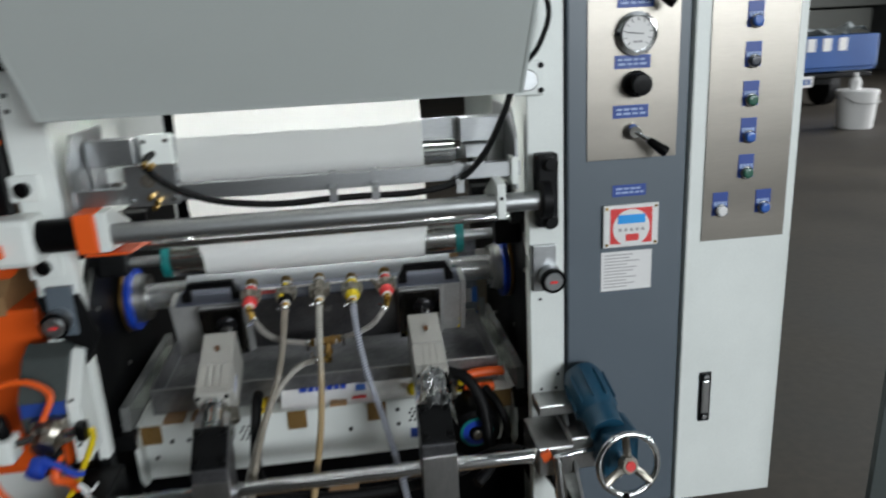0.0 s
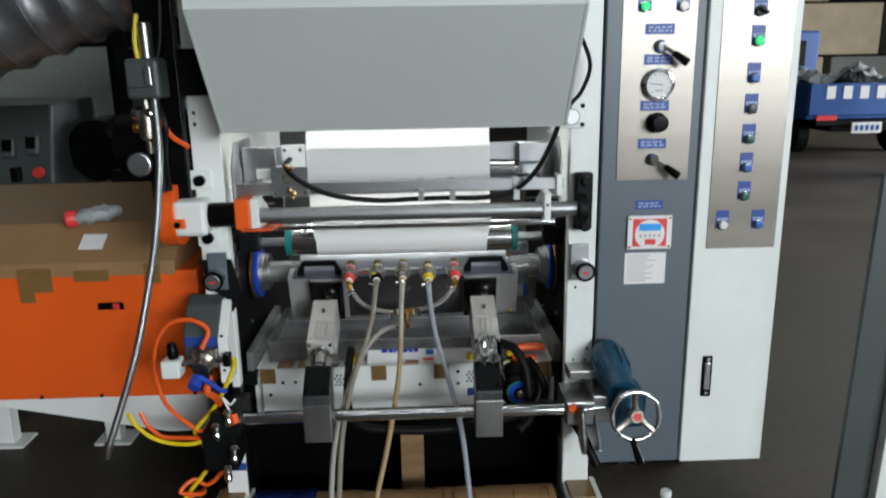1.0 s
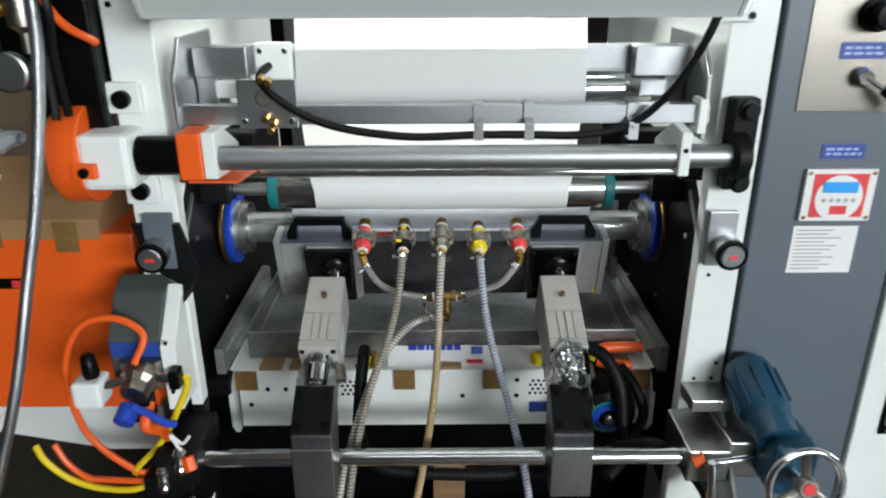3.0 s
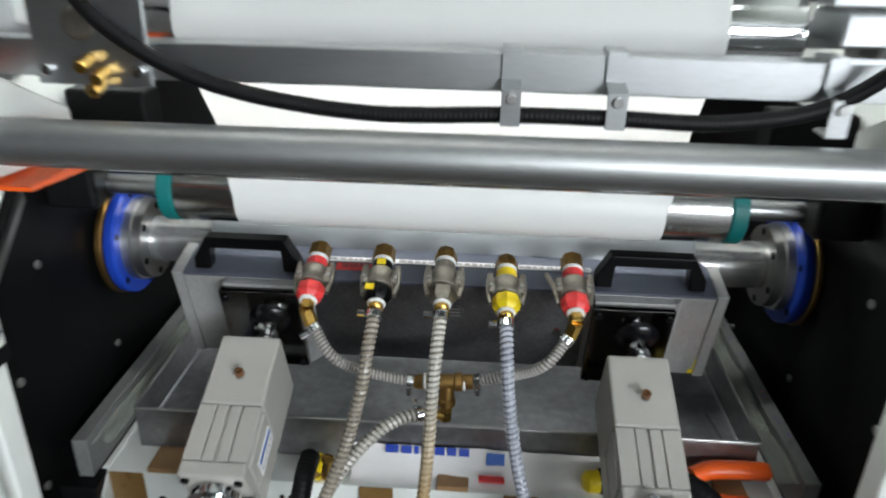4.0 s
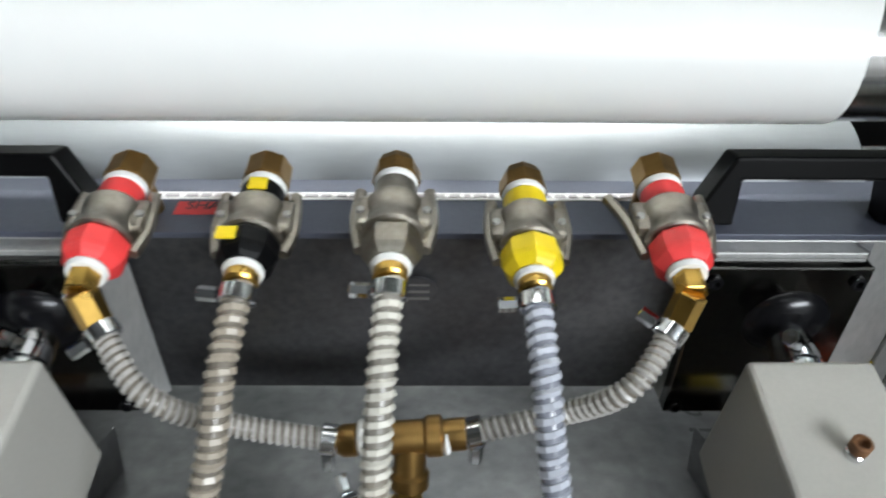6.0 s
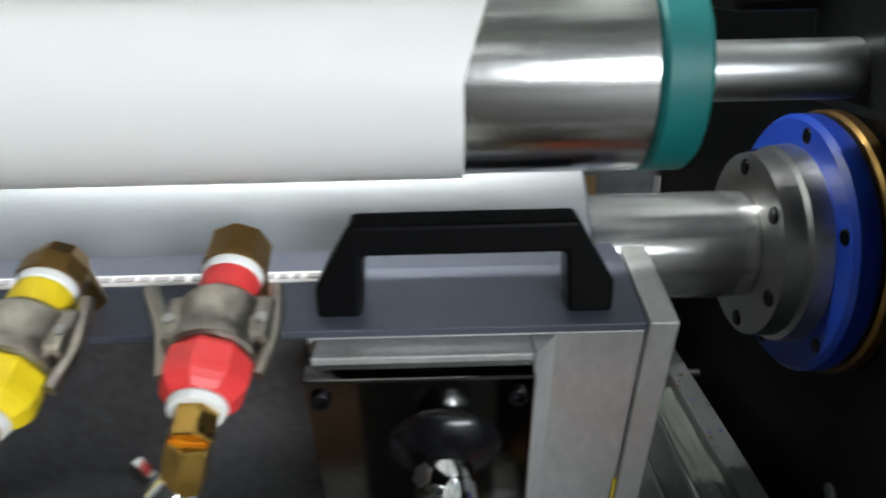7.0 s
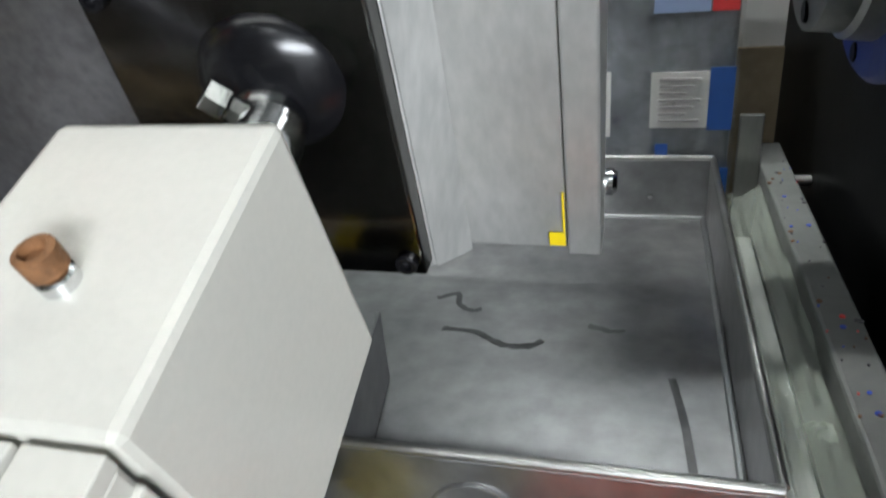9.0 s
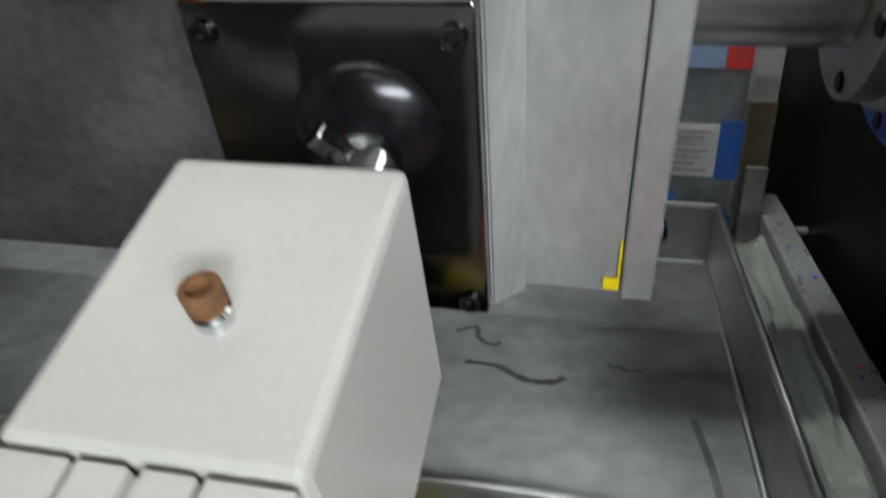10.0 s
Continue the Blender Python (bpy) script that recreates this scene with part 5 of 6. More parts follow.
def name_plate(parent, x, z, w, h, y, lines=2):
    p = part("name_plate", box(x - w / 2, x + w / 2, y - 0.0012, y, z - h / 2, z + h / 2, 0.0003), M["plate_blue"], parent, "blue engraved name plate")
    rng = random.Random(round(x * 1000) + round(z * 777))
    for i in range(lines):
        zz = z + h * (0.5 - (i + 1) / (lines + 1))
        a = x - w * 0.40
        while a < x + w * 0.36:
            b = a + rng.uniform(0.1, 0.22) * w
            part("print_bar", box(a, min(b, x + w * 0.42), y - 0.0019, y - 0.0013, zz - h * 0.09, zz + h * 0.09), M["labelprint"], p)
            a = b + 0.05 * w
    return p


def button(parent, x, z, y, cap, lit=False):
    name_plate(parent, x, z + 0.014, 0.036, 0.052, y, 1)
    b = part("push_button", lathe((x, y - 0.001, z), (x, y - 0.02, z), [(0, 0.0145), (0.004, 0.015), (0.007, 0.0145), (0.008, 0.012)], 28), M["chrome"], parent, "push button with chrome bezel")
    part("cap", lathe((x, y - 0.006, z), (x, y - 0.03, z), [(0, 0.0115), (0.008, 0.0115), (0.010, 0.010), (0.0108, 0.006)], 24), M[cap], b)


def selector(parent, x, z, y, mat="black"):
    name_plate(parent, x, z + 0.014, 0.036, 0.052, y, 1)
    b = part("selector_switch", lathe((x, y - 0.001, z), (x, y - 0.02, z), [(0, 0.0145), (0.005, 0.015), (0.008, 0.0135)], 28), M["black"], parent)
    part("lever", obox(Matrix.Translation((x + 0.005, y - 0.014, z)) @ Euler((0, 0.5, 0)).to_matrix().to_4x4(), 0.026, 0.014, 0.007, 0.002), M[mat], b)


for x, z, cap in ((0.661, 1.730, "btnblue"), (0.762, 1.730, "btnblack"), (0.660, 1.650, "greenglow"), (0.762, 1.650, "whiteglow")):
    button(gcab, x, z - 0.003, GY, cap)
es = part("emergency_stop", lathe((0.712, GY, 1.80), (0.712, GY - 0.05, 1.80), [(0, 0.03), (0.002, 0.03), (0.003, 0.016), (0.014, 0.016)], 32), M["yellow"], gcab, "emergency stop with yellow plate")
part("mushroom", lathe((0.712, GY - 0.013, 1.80), (0.712, GY - 0.05, 1.80), [(0, 0.016), (0.003, 0.020), (0.012, 0.020), (0.018, 0.014), (0.020, 0.006)], 32), M["red"], es)
for x, z in ((0.704, 1.590), (0.704, 1.512), (0.700, 1.391), (0.698, 1.289)):
    name_plate(gcab, x, z, 0.078, 0.027, GY, 2)
name_plate(gcab, 0.700, 1.118, 0.076, 0.026, -0.1051, 2)
for x, z in ((0.708, 1.546), (0.702, 1.247)):
    v = part("hand_valve", lathe((x, GY, z), (x, GY - 0.03, z), [(0, 0.017), (0.004, 0.018), (0.012, 0.017), (0.022, 0.012)], 28), M["chrome"], gcab, "lever valve with black grip")
    part("lever", rod((x, GY - 0.018, z), (x + 0.034, GY - 0.03, z - 0.022), 0.005), M["chrome"], v)
    part("grip", lathe((x + 0.026, GY - 0.027, z - 0.017), (x + 0.064, GY - 0.04, z - 0.046), [(0, 0.006), (0.004, 0.0085), (0.036, 0.0115), (0.046, 0.011), (0.048, 0.008)], 20), M["black"], v)
gz = 1.447
ga = part("pressure_gauge", lathe((0.705, GY, gz), (0.705, GY - 0.04, gz), [(0, 0.041), (0.003, 0.044), (0.008, 0.044), (0.009, 0.040), (0.018, 0.040), (0.019, 0.035), (0.013, 0.0345)], 48), M["chrome"], gcab, "round chrome pressure gauge")
part("dial_face", rod((0.705, GY - 0.010, gz), (0.705, GY - 0.0145, gz), 0.0345, 40), M["paper"], ga)
for i in range(11):
    a = radians(225 - i * 27)
    c, s = math.cos(a), math.sin(a)
    part("tick", obox(Matrix.Translation((0.705 + 0.028 * c, GY - 0.015, gz + 0.028 * s)) @ Euler((0, -a, 0)).to_matrix().to_4x4(), 0.007, 0.0008, 0.0012), M["ink"], ga)
part("needle", obox(Matrix.Translation((0.699, GY - 0.016, gz + 0.001)) @ Euler((0, 0.1, 0)).to_matrix().to_4x4(), 0.035, 0.0008, 0.0016), M["ink"], ga)
part("print_bar", box(0.695, 0.715, GY - 0.0153, GY - 0.0147, gz - 0.018, gz - 0.014), M["greybar"], ga)
for i in range(3):
    a = radians(60 + 120 * i)
    part("rim_screw", rod((0.705 + 0.0415 * math.cos(a), GY - 0.004, gz + 0.0415 * math.sin(a)), (0.705 + 0.0415 * math.cos(a), GY - 0.011, gz + 0.0415 * math.sin(a)), 0.004, 10), M["black"], ga)
rk = part("regulator_knob", lathe((0.706, GY, 1.346), (0.706, GY - 0.06, 1.346), [(0, 0.026), (0.006, 0.0275), (0.012, 0.0275), (0.014, 0.021), (0.040, 0.0225), (0.044, 0.020), (0.0445, 0.010)], 24), M["black"], gcab, "black regulator knob")
# counter display and paper below it
ct = part("counter", box(0.640, 0.766, -0.114, -0.1051, 0.992, 1.088, 0.002), M["paper"], gcab, "square white and red counter with cyan display")
part("red_field", box(0.655, 0.751, -0.1152, -0.1142, 1.000, 1.080, 0.0003), M["red"], ct)
part("white_disc", rod((0.703, -0.1153, 1.036), (0.703, -0.1162, 1.036), 0.042, 40, edge=0), M["paper"], ct)
part("display", box(0.672, 0.734, -0.1178, -0.1164, 1.046, 1.066, 0.0003), M["screen"], ct)
part("emblem", box(0.690, 0.720, -0.1175, -0.1164, 1.006, 1.022, 0.0003), M["red"], ct)
for i in range(5):
    part("key", rod((0.677 + i * 0.013, -0.1163, 1.032), (0.677 + i * 0.013, -0.1172, 1.032), 0.004, 12), M["greybar"], ct)
for cx in (0.647, 0.759):
    for cz in (0.999, 1.081):
        part("screw", rod((cx, -0.114, cz), (cx, -0.116, cz), 0.0035, 12), M["brass"], ct)
pp = part("notice", box(0.638, 0.756, -0.1062, -0.1051, 0.888, 0.980, 0.0002), M["paper"], gcab, "white printed notice sheet")
rng = random.Random(7)
for i in range(11):
    z = 0.972 - i * 0.0075
    part("print_bar", box(0.645, 0.645 + rng.uniform(0.05, 0.10), -0.1068, -0.1063, z - 0.0012, z + 0.0012), M["greybar"], pp)
part("blue_plate", box(0.595, 0.652, -0.1062, -0.1051, 0.505, 0.522, 0.0003), M["plate_blue"], gcab)

button(wcab, 0.965, 1.556, WY, "greenglow")
selector(wcab, 0.965, 1.632, WY)
selector(wcab, 0.964, 1.710, WY, "paper")
for z, cap in ((1.460, "btnblue"), (1.379, "btnblack"), (1.298, "greendk"), (1.220, "btnblue"), (1.141, "greendk")):
    button(wcab, 0.961, z, WY, cap)
button(wcab, 0.906, 1.060, WY, "paper")
button(wcab, 1.007, 1.060, WY, "btnblue")
mt = part("panel_meter", box(0.928, 0.998, WY - 0.014, WY, 1.755, 1.825, 0.003), M["black"], wcab, "square analogue panel meter")
part("meter_face", box(0.933, 0.993, WY - 0.0152, WY - 0.0142, 1.760, 1.820), M["paper"], mt)
part("needle", obox(Matrix.Translation((0.958, WY - 0.016, 1.778)) @ Euler((0, 0.5, 0)).to_matrix().to_4x4(), 0.04, 0.0006, 0.0012), M["ink"], mt)
part("pivot", rod((0.975, WY - 0.0152, 1.768), (0.975, WY - 0.018, 1.768), 0.005, 16), M["ink"], mt)
lk = part("door_lock", box(0.881, 0.910, -0.1195, -0.1152, 0.535, 0.664, 0.003), M["black"], wcab, "black flush door lock with steel handle")
part("lock_handle", box(0.887, 0.904, -0.1255, -0.1196, 0.558, 0.645, 0.003), M["steel"], lk)
for z in (0.548, 0.654):
    part("lock_button", rod((0.8955, -0.1195, z), (0.8955, -0.1245, z), 0.0062, 16), M["chrome"], lk)
for cab, x0, x1 in ((gcab, 0.58, 0.80), (wcab, 0.85, 1.06)):
    part("stand", box(x0, x1, 0.41, 0.448, 0.0, 0.3175, 0.004), M["dark"], cab)

# ---- handwheel unit ----
hw = thing("handwheel_drive", (0.6, -0.2, 0.5), "chrome handwheel on a teal-blue motor gearbox", "handwheel")
mo = part("motor", lathe((0.588, -0.108, 0.695), (0.60, -0.27, 0.628), [(0, 0.030), (0.01, 0.042), (0.03, 0.046), (0.11, 0.046), (0.12, 0.040), (0.125, 0.040), (0.17, 0.038)], 32), M["motorblue"], hw, "teal-blue enamelled motor")
for i in range(10):
    a = i * math.pi / 5
    m, _ = along((0.588, -0.108, 0.695), (0.60, -0.27, 0.628))
    part("fin", obox(m @ Matrix.Translation((0.047 * math.cos(a), 0.047 * math.sin(a), 0.07)) @ Euler((0, 0, a)).to_matrix().to_4x4(), 0.008, 0.003, 0.075, 0.001), M["motorblue"], mo)
part("gearbox", box(0.58, 0.66, -0.30, -0.20, 0.535, 0.64, 0.012), M["motorblue"], hw)
part("gearbox_plate", box(0.53, 0.60, -0.23, -0.1055, 0.52, 0.60, 0.004), M["steel"], hw)
WC = Vector((0.616, -0.345, 0.596))
WN = Vector((0.05, -0.95, 0.18)).normalized()
mm = Matrix.Translation(WC) @ WN.to_track_quat('Z', 'Y').to_matrix().to_4x4()
ring = [mm @ Vector((0.064 * math.cos(a), 0.064 * math.sin(a), 0)) for a in np.linspace(0, 2 * math.pi, 33)]
wl = part("wheel", sweep(ring, 0.0068, 12, per=2), M["chrome"], hw, "chrome rimmed handwheel")
part("hub", lathe(WC - WN * 0.012, WC + WN, [(0, 0.016), (0.004, 0.019), (0.020, 0.019), (0.024, 0.016)], 28), M["nickel"], wl)
part("hub_badge", rod(WC + WN * 0.012, WC + WN * 0.0135, 0.011, 20), M["red"], wl)
for a in (1.25, 3.4, 5.2):
    a = a + 0.35
    part("spoke", sweep([WC + WN * 0.003, mm @ Vector((0.035 * math.cos(a), 0.035 * math.sin(a), -0.002)), mm @ Vector((0.063 * math.cos(a), 0.063 * math.sin(a), 0))], 0.0085, 8, per=4), M["nickel"], wl)
part("axle", rod(WC - WN * 0.06, WC, 0.010), M["chrome"], hw)
cp = mm @ Vector((0.062 * math.cos(-1.75), 0.062 * math.sin(-1.75), 0))
part("crank_grip", lathe(cp, cp + Vector((0.012, -0.055, -0.055)), [(0, 0.008), (0.006, 0.009), (0.02, 0.008), (0.055, 0.0115), (0.068, 0.0115), (0.072, 0.008)], 20), M["black"], hw)

# hydraulic fittings beside the handwheel
fit_ = thing("cable_gland_block", (0.50, -0.2, 0.5), "steel bracket with orange fitting and chrome joint", "bracket")
part("top_block", box(0.476, 0.560, -0.165, -0.0955, 0.622, 0.648, 0.003), M["steel"], fit_)
part("plate", prism([(-0.30, 0.47), (-0.16, 0.62), (-0.0955, 0.62), (-0.0955, 0.45), (-0.2, 0.42)], 0.535, 0.543, 0.001), M["steel"], fit_)
part("joint", lathe((0.49, -0.26, 0.58), (0.50, -0.27, 0.44), [(0, 0.008), (0.02, 0.012), (0.05, 0.010), (0.09, 0.014), (0.12, 0.010), (0.135, 0.006)], 20), M["chrome"], fit_)
part("orange_fitting", hexagon((0.462, -0.24, 0.565), (0.482, -0.24, 0.575), 0.012), M["orange"], fit_)
part("push_rod", rod((0.49, -0.25, 0.57), (0.58, -0.24, 0.575), 0.006), M["chrome"], fit_)

# ---- air service unit by the left post ----
svc = thing("valve_box", (-0.55, -0.13, 0.7), "dark grey box with blue label on the machine post", "valve box")
part("box_body", prism([(-0.095, 0.705), (-0.19, 0.705), (-0.19, 0.80), (-0.135, 0.87), (-0.095, 0.89)], -0.60, -0.505, 0.004), M["console"], svc)
part("blue_label", box(-0.595, -0.51, -0.193, -0.1905, 0.768, 0.796), M["plate_blue"], svc)
part("white_side", prism([(-0.12, 0.66), (-0.20, 0.66), (-0.20, 0.79), (-0.12, 0.88)], -0.5045, -0.478, 0.002), M["white"], svc)
for pz in (0.70, 0.80):
    part("screw", rod((-0.492, -0.20, pz), (-0.492, -0.204, pz), 0.004, 10), M["dark"], svc)
reg = thing("air_regulator", (-0.54, -0.2, 0.70), "nickel air regulator with white switch box", "air regulator")
part("body", lathe((-0.54, -0.191, 0.745), (-0.545, -0.26, 0.715), [(0, 0.030), (0.01, 0.034), (0.03, 0.034), (0.04, 0.026), (0.06, 0.024)], 12, smooth=False), M["nickel"], reg)
part("flange", box(-0.575, -0.505, -0.215, -0.1935, 0.712, 0.768, 0.005), M["nickel"], reg)
part("dial", rod((-0.552, -0.245, 0.70), (-0.557, -0.275, 0.682), 0.018), M["blue"], reg)
part("switch_box", box(-0.645, -0.595, -0.26, -0.21, 0.702, 0.752, 0.006), M["white"], reg)
part("nipple", rod((-0.597, -0.235, 0.735), (-0.56, -0.225, 0.742), 0.008), M["chrome"], reg)
part("relief_knob", lathe((-0.615, -0.235, 0.752), (-0.62, -0.23, 0.80), [(0, 0.012), (0.01, 0.015), (0.04, 0.012), (0.045, 0.008)], 16), M["black"], reg)
part("outlet", rod((-0.51, -0.215, 0.738), (-0.478, -0.215, 0.738), 0.010), M["chrome"], reg)
part("outlet_cap", box(-0.488, -0.468, -0.23, -0.2, 0.72, 0.756, 0.004), M["black"], reg)
part("lower_body", box(-0.56, -0.525, -0.235, -0.2, 0.655, 0.705, 0.004), M["dark"], reg)
for label, mat, pts, r in (
        ("orange air line looping from the regulator", "orange", [(-0.54, -0.23, 0.775), (-0.525, -0.21, 0.822), (-0.575, -0.2, 0.849), (-0.641, -0.2, 0.83), (-0.681, -0.2, 0.738), (-0.666, -0.2, 0.611), (-0.593, -0.2, 0.528), (-0.55, -0.18, 0.50)], 0.0065),
        ("orange air line hanging below the regulator", "orange", [(-0.53, -0.22, 0.69), (-0.53, -0.25, 0.66), (-0.52, -0.22, 0.63), (-0.515, -0.2, 0.60)], 0.010),
        ("yellow air line running down the post", "yellow", [(-0.463, -0.205, 0.735), (-0.470, -0.2, 0.70), (-0.527, -0.2, 0.594), (-0.586, -0.2, 0.528), (-0.60, -0.17, 0.49), (-0.58, -0.17, 0.45), (-0.556, -0.2, 0.418), (-0.629, -0.2, 0.322), (-0.721, -0.2, 0.193), (-0.80, -0.2, 0.06)], 0.0062),
        ("yellow air line drooping under the orange cabinet", "yellow", [(-0.775, -0.19, 0.575), (-0.756, -0.2, 0.546), (-0.716, -0.2, 0.504), (-0.658, -0.2, 0.482), (-0.59, -0.2, 0.481), (-0.55, -0.18, 0.50)], 0.0062),
        ("red air line drooping under the orange cabinet", "orange", [(-0.745, -0.18, 0.57), (-0.725, -0.185, 0.53), (-0.69, -0.19, 0.50), (-0.65, -0.19, 0.494), (-0.58, -0.19, 0.49)], 0.006),
        ("orange air line coiled near the floor", "orange", [(-0.515, -0.19, 0.42), (-0.531, -0.2, 0.383), (-0.573, -0.2, 0.348), (-0.61, -0.2, 0.366), (-0.640, -0.23, 0.345), (-0.596, -0.2, 0.318), (-0.600, -0.16, 0.305), (-0.645, -0.2, 0.296), (-0.640, -0.24, 0.285), (-0.605, -0.2, 0.270), (-0.615, -0.16, 0.255), (-0.662, -0.2, 0.236), (-0.650, -0.24, 0.228), (-0.617, -0.2, 0.21), (-0.63, -0.16, 0.18), (-0.66, -0.2, 0.10)], 0.006),
        ("dark blue tube by the regulator", "blue", [(-0.545, -0.26, 0.71), (-0.52, -0.25, 0.685), (-0.50, -0.24, 0.66), (-0.485, -0.23, 0.65)], 0.007)):
    h = thing("air_line", pts[0], label, "air hose", "air lines")
    part("hose_wall", sweep(pts, r, 10), M[mat], h)
low = thing("valve_cluster", (-0.5, -0.16, 0.4), "dark pneumatic valve block with chrome fittings", "valve block")
part("block", box(-0.57, -0.475, -0.22, -0.0955, 0.40, 0.52, 0.005), M["dark"], low)
for i, (vx, vz) in enumerate(((-0.485, 0.60), (-0.478, 0.49), (-0.50, 0.43), (-0.52, 0.56))):
    part("fitting", lathe((vx, -0.235, vz), (vx + 0.004, -0.25, vz - 0.05), [(0, 0.008), (0.01, 0.013), (0.02, 0.009), (0.04, 0.012), (0.05, 0.006)], 16), M["chrome"], low)
part("orange_nut", hexagon((-0.47, -0.24, 0.585), (-0.462, -0.25, 0.562), 0.012), M["orange"], low)
part("cord", sweep([(-0.48, -0.24, 0.6), (-0.49, -0.25, 0.64), (-0.475, -0.24, 0.615), (-0.46, -0.24, 0.63)], 0.003, 8), M["paper"], low)
st = part("post_sticker", box(-0.545, -0.485, -0.0985, -0.0955, 0.21, 0.43), M["paper"], machine, "white and blue sticker")
part("sticker_band", box(-0.545, -0.485, -0.1, -0.0986, 0.33, 0.355), M["plate_blue"], st)
part("sticker_band", box(-0.545, -0.485, -0.1, -0.0986, 0.21, 0.235), M["plate_blue"], st)

# ---- upper left valve stack ----
up = thing("gas_valve_stack", (-0.6, -0.15, 1.25), "grey actuator box on a stack of pipe fittings", "valve")
part("actuator", box(-0.655, -0.572, -0.24, -0.16, 1.437, 1.535, 0.010), M["console"], up, "grey die-cast actuator box")
part("lid", box(-0.648, -0.590, -0.248, -0.2405, 1.465, 1.525, 0.003), M["console"], up)
part("lid_clip", box(-0.603, -0.585, -0.255, -0.2485, 1.47, 1.515, 0.003), M["steel"], up)
part("pipe", rod((-0.612, -0.19, 1.535), (-0.612, -0.19, 1.62), 0.017), M["steel"], up)
part("yellow_cable", sweep([(-0.632, -0.2, 1.535), (-0.634, -0.2, 1.58), (-0.628, -0.19, 1.64)], 0.006, 8), M["yellow"], up)
part("valve_body", lathe((-0.66, -0.2, 1.40), (-0.58, -0.2, 1.40), [(0, 0.012), (0.015, 0.018), (0.03, 0.014), (0.05, 0.02), (0.07, 0.012)], 16), M["chrome"], up)
part("fitting", lathe((-0.625, -0.2, 1.44), (-0.625, -0.2, 1.30), [(0, 0.010), (0.03, 0.012), (0.06, 0.022), (0.1, 0.022), (0.11, 0.009), (0.14, 0.009)], 20), M["nickel"], up)
part("brass_ring", rod((-0.66, -0.205, 1.366), (-0.645, -0.205, 1.366), 0.012), M["brass"], up)
part("gauge", lathe((-0.650, -0.2, 1.274), (-0.650, -0.235, 1.274), [(0, 0.026), (0.01, 0.030), (0.026, 0.030), (0.028, 0.026)], 32), M["alu"], up, "round chrome gauge")
part("backplate", box(-0.66, -0.56, -0.13, -0.0955, 1.15, 1.72, 0.004), M["black"], up)
part("crossbeam", box(-0.72, -0.43, -0.12, -0.0955, 1.44, 1.56, 0.004), M["black"], up)
for pts, mat in (([(-0.60, -0.2, 1.43), (-0.585, -0.21, 1.38), (-0.57, -0.19, 1.34), (-0.55, -0.14, 1.31)], "orange"), ([(-0.595, -0.2, 1.43), (-0.575, -0.22, 1.37), (-0.59, -0.2, 1.30), (-0.60, -0.17, 1.20)], "rubber"), ([(-0.565, -0.18, 1.8), (-0.57, -0.2, 1.6), (-0.60, -0.2, 1.45), (-0.60, -0.21, 1.2)], "rubber")):
    part("wire", sweep(pts, 0.007, 8), M[mat], up)
fx = thing("steel_hose", (-0.75, -0.38, 0.55), "long flexible braided steel hose hanging down", "hose")
part("hose_wall", sweep([(-0.598, -0.21, 1.44), (-0.588, -0.25, 1.30), (-0.592, -0.32, 1.12), (-0.612, -0.365, 0.98), (-0.655, -0.38, 0.82), (-0.715, -0.385, 0.66), (-0.745, -0.388, 0.585)], 0.0085, 12, 0.0006, 0.004), M["alu"], fx)
part("end_fitting", lathe((-0.745, -0.388, 0.59), (-0.757, -0.39, 0.545), [(0, 0.011), (0.02, 0.012), (0.022, 0.009), (0.042, 0.008), (0.045, 0.005)], 16), M["nickel"], fx)

# ---- silver duct ----
duct = thing("flexible_duct", (-0.9, 0.0, 1.6), "silver foil flexible ventilation duct", "duct")
dl = spline([(-1.75, 0.0, 1.42), (-1.35, 0.0, 1.55), (-1.0, 0.0, 1.66), (-0.72, 0.0, 1.755), (-0.52, 0.0, 1.80), (-0.43, 0.0, 1.81)], 16)
bm = bmesh.new()
rings = []
for i, p in enumerate(dl):
    w = (dl[min(i + 1, len(dl) - 1)] - dl[max(i - 1, 0)]).normalized()
    side = Vector((0, 1, 0))
    upv = w.cross(side).normalized()
    ph = i % 5
    base = 0.132 if ph == 0 else (0.127 if ph in (1, 4) else 0.121)
    ring_ = []
    for k in range(40):
        a = 2 * math.pi * k / 40
        r = base + 0.007 * noise.noise((i * 0.5, math.cos(a) * 3, math.sin(a) * 3)) * (0 if ph == 0 else 1)
        ring_.append(bm.verts.new(p + r * (math.cos(a) * side + math.sin(a) * upv)))
    rings.append(ring_)
for a, b in zip(rings, rings[1:]):
    for k in range(40):
        bm.faces.new((a[k], a[(k + 1) % 40], b[(k + 1) % 40], b[k])).smooth = True
part("foil", bm, M["duct"], duct)
for i in range(0, len(dl), 5):
    p = dl[i]
    w = (dl[min(i + 1, len(dl) - 1)] - dl[max(i - 1, 0)]).normalized()
    upv = w.cross(Vector((0, 1, 0))).normalized()
    part("hoop", sweep([p + 0.133 * (math.cos(a) * Vector((0, 1, 0)) + math.sin(a) * upv) for a in np.linspace(0, 2 * math.pi, 25)], 0.0035, 6, per=2), M["duct"], duct)
part("collar", rod((-0.52, 0.0, 1.80), (-0.43, 0.0, 1.805), 0.136, 40), M["hood"], duct)

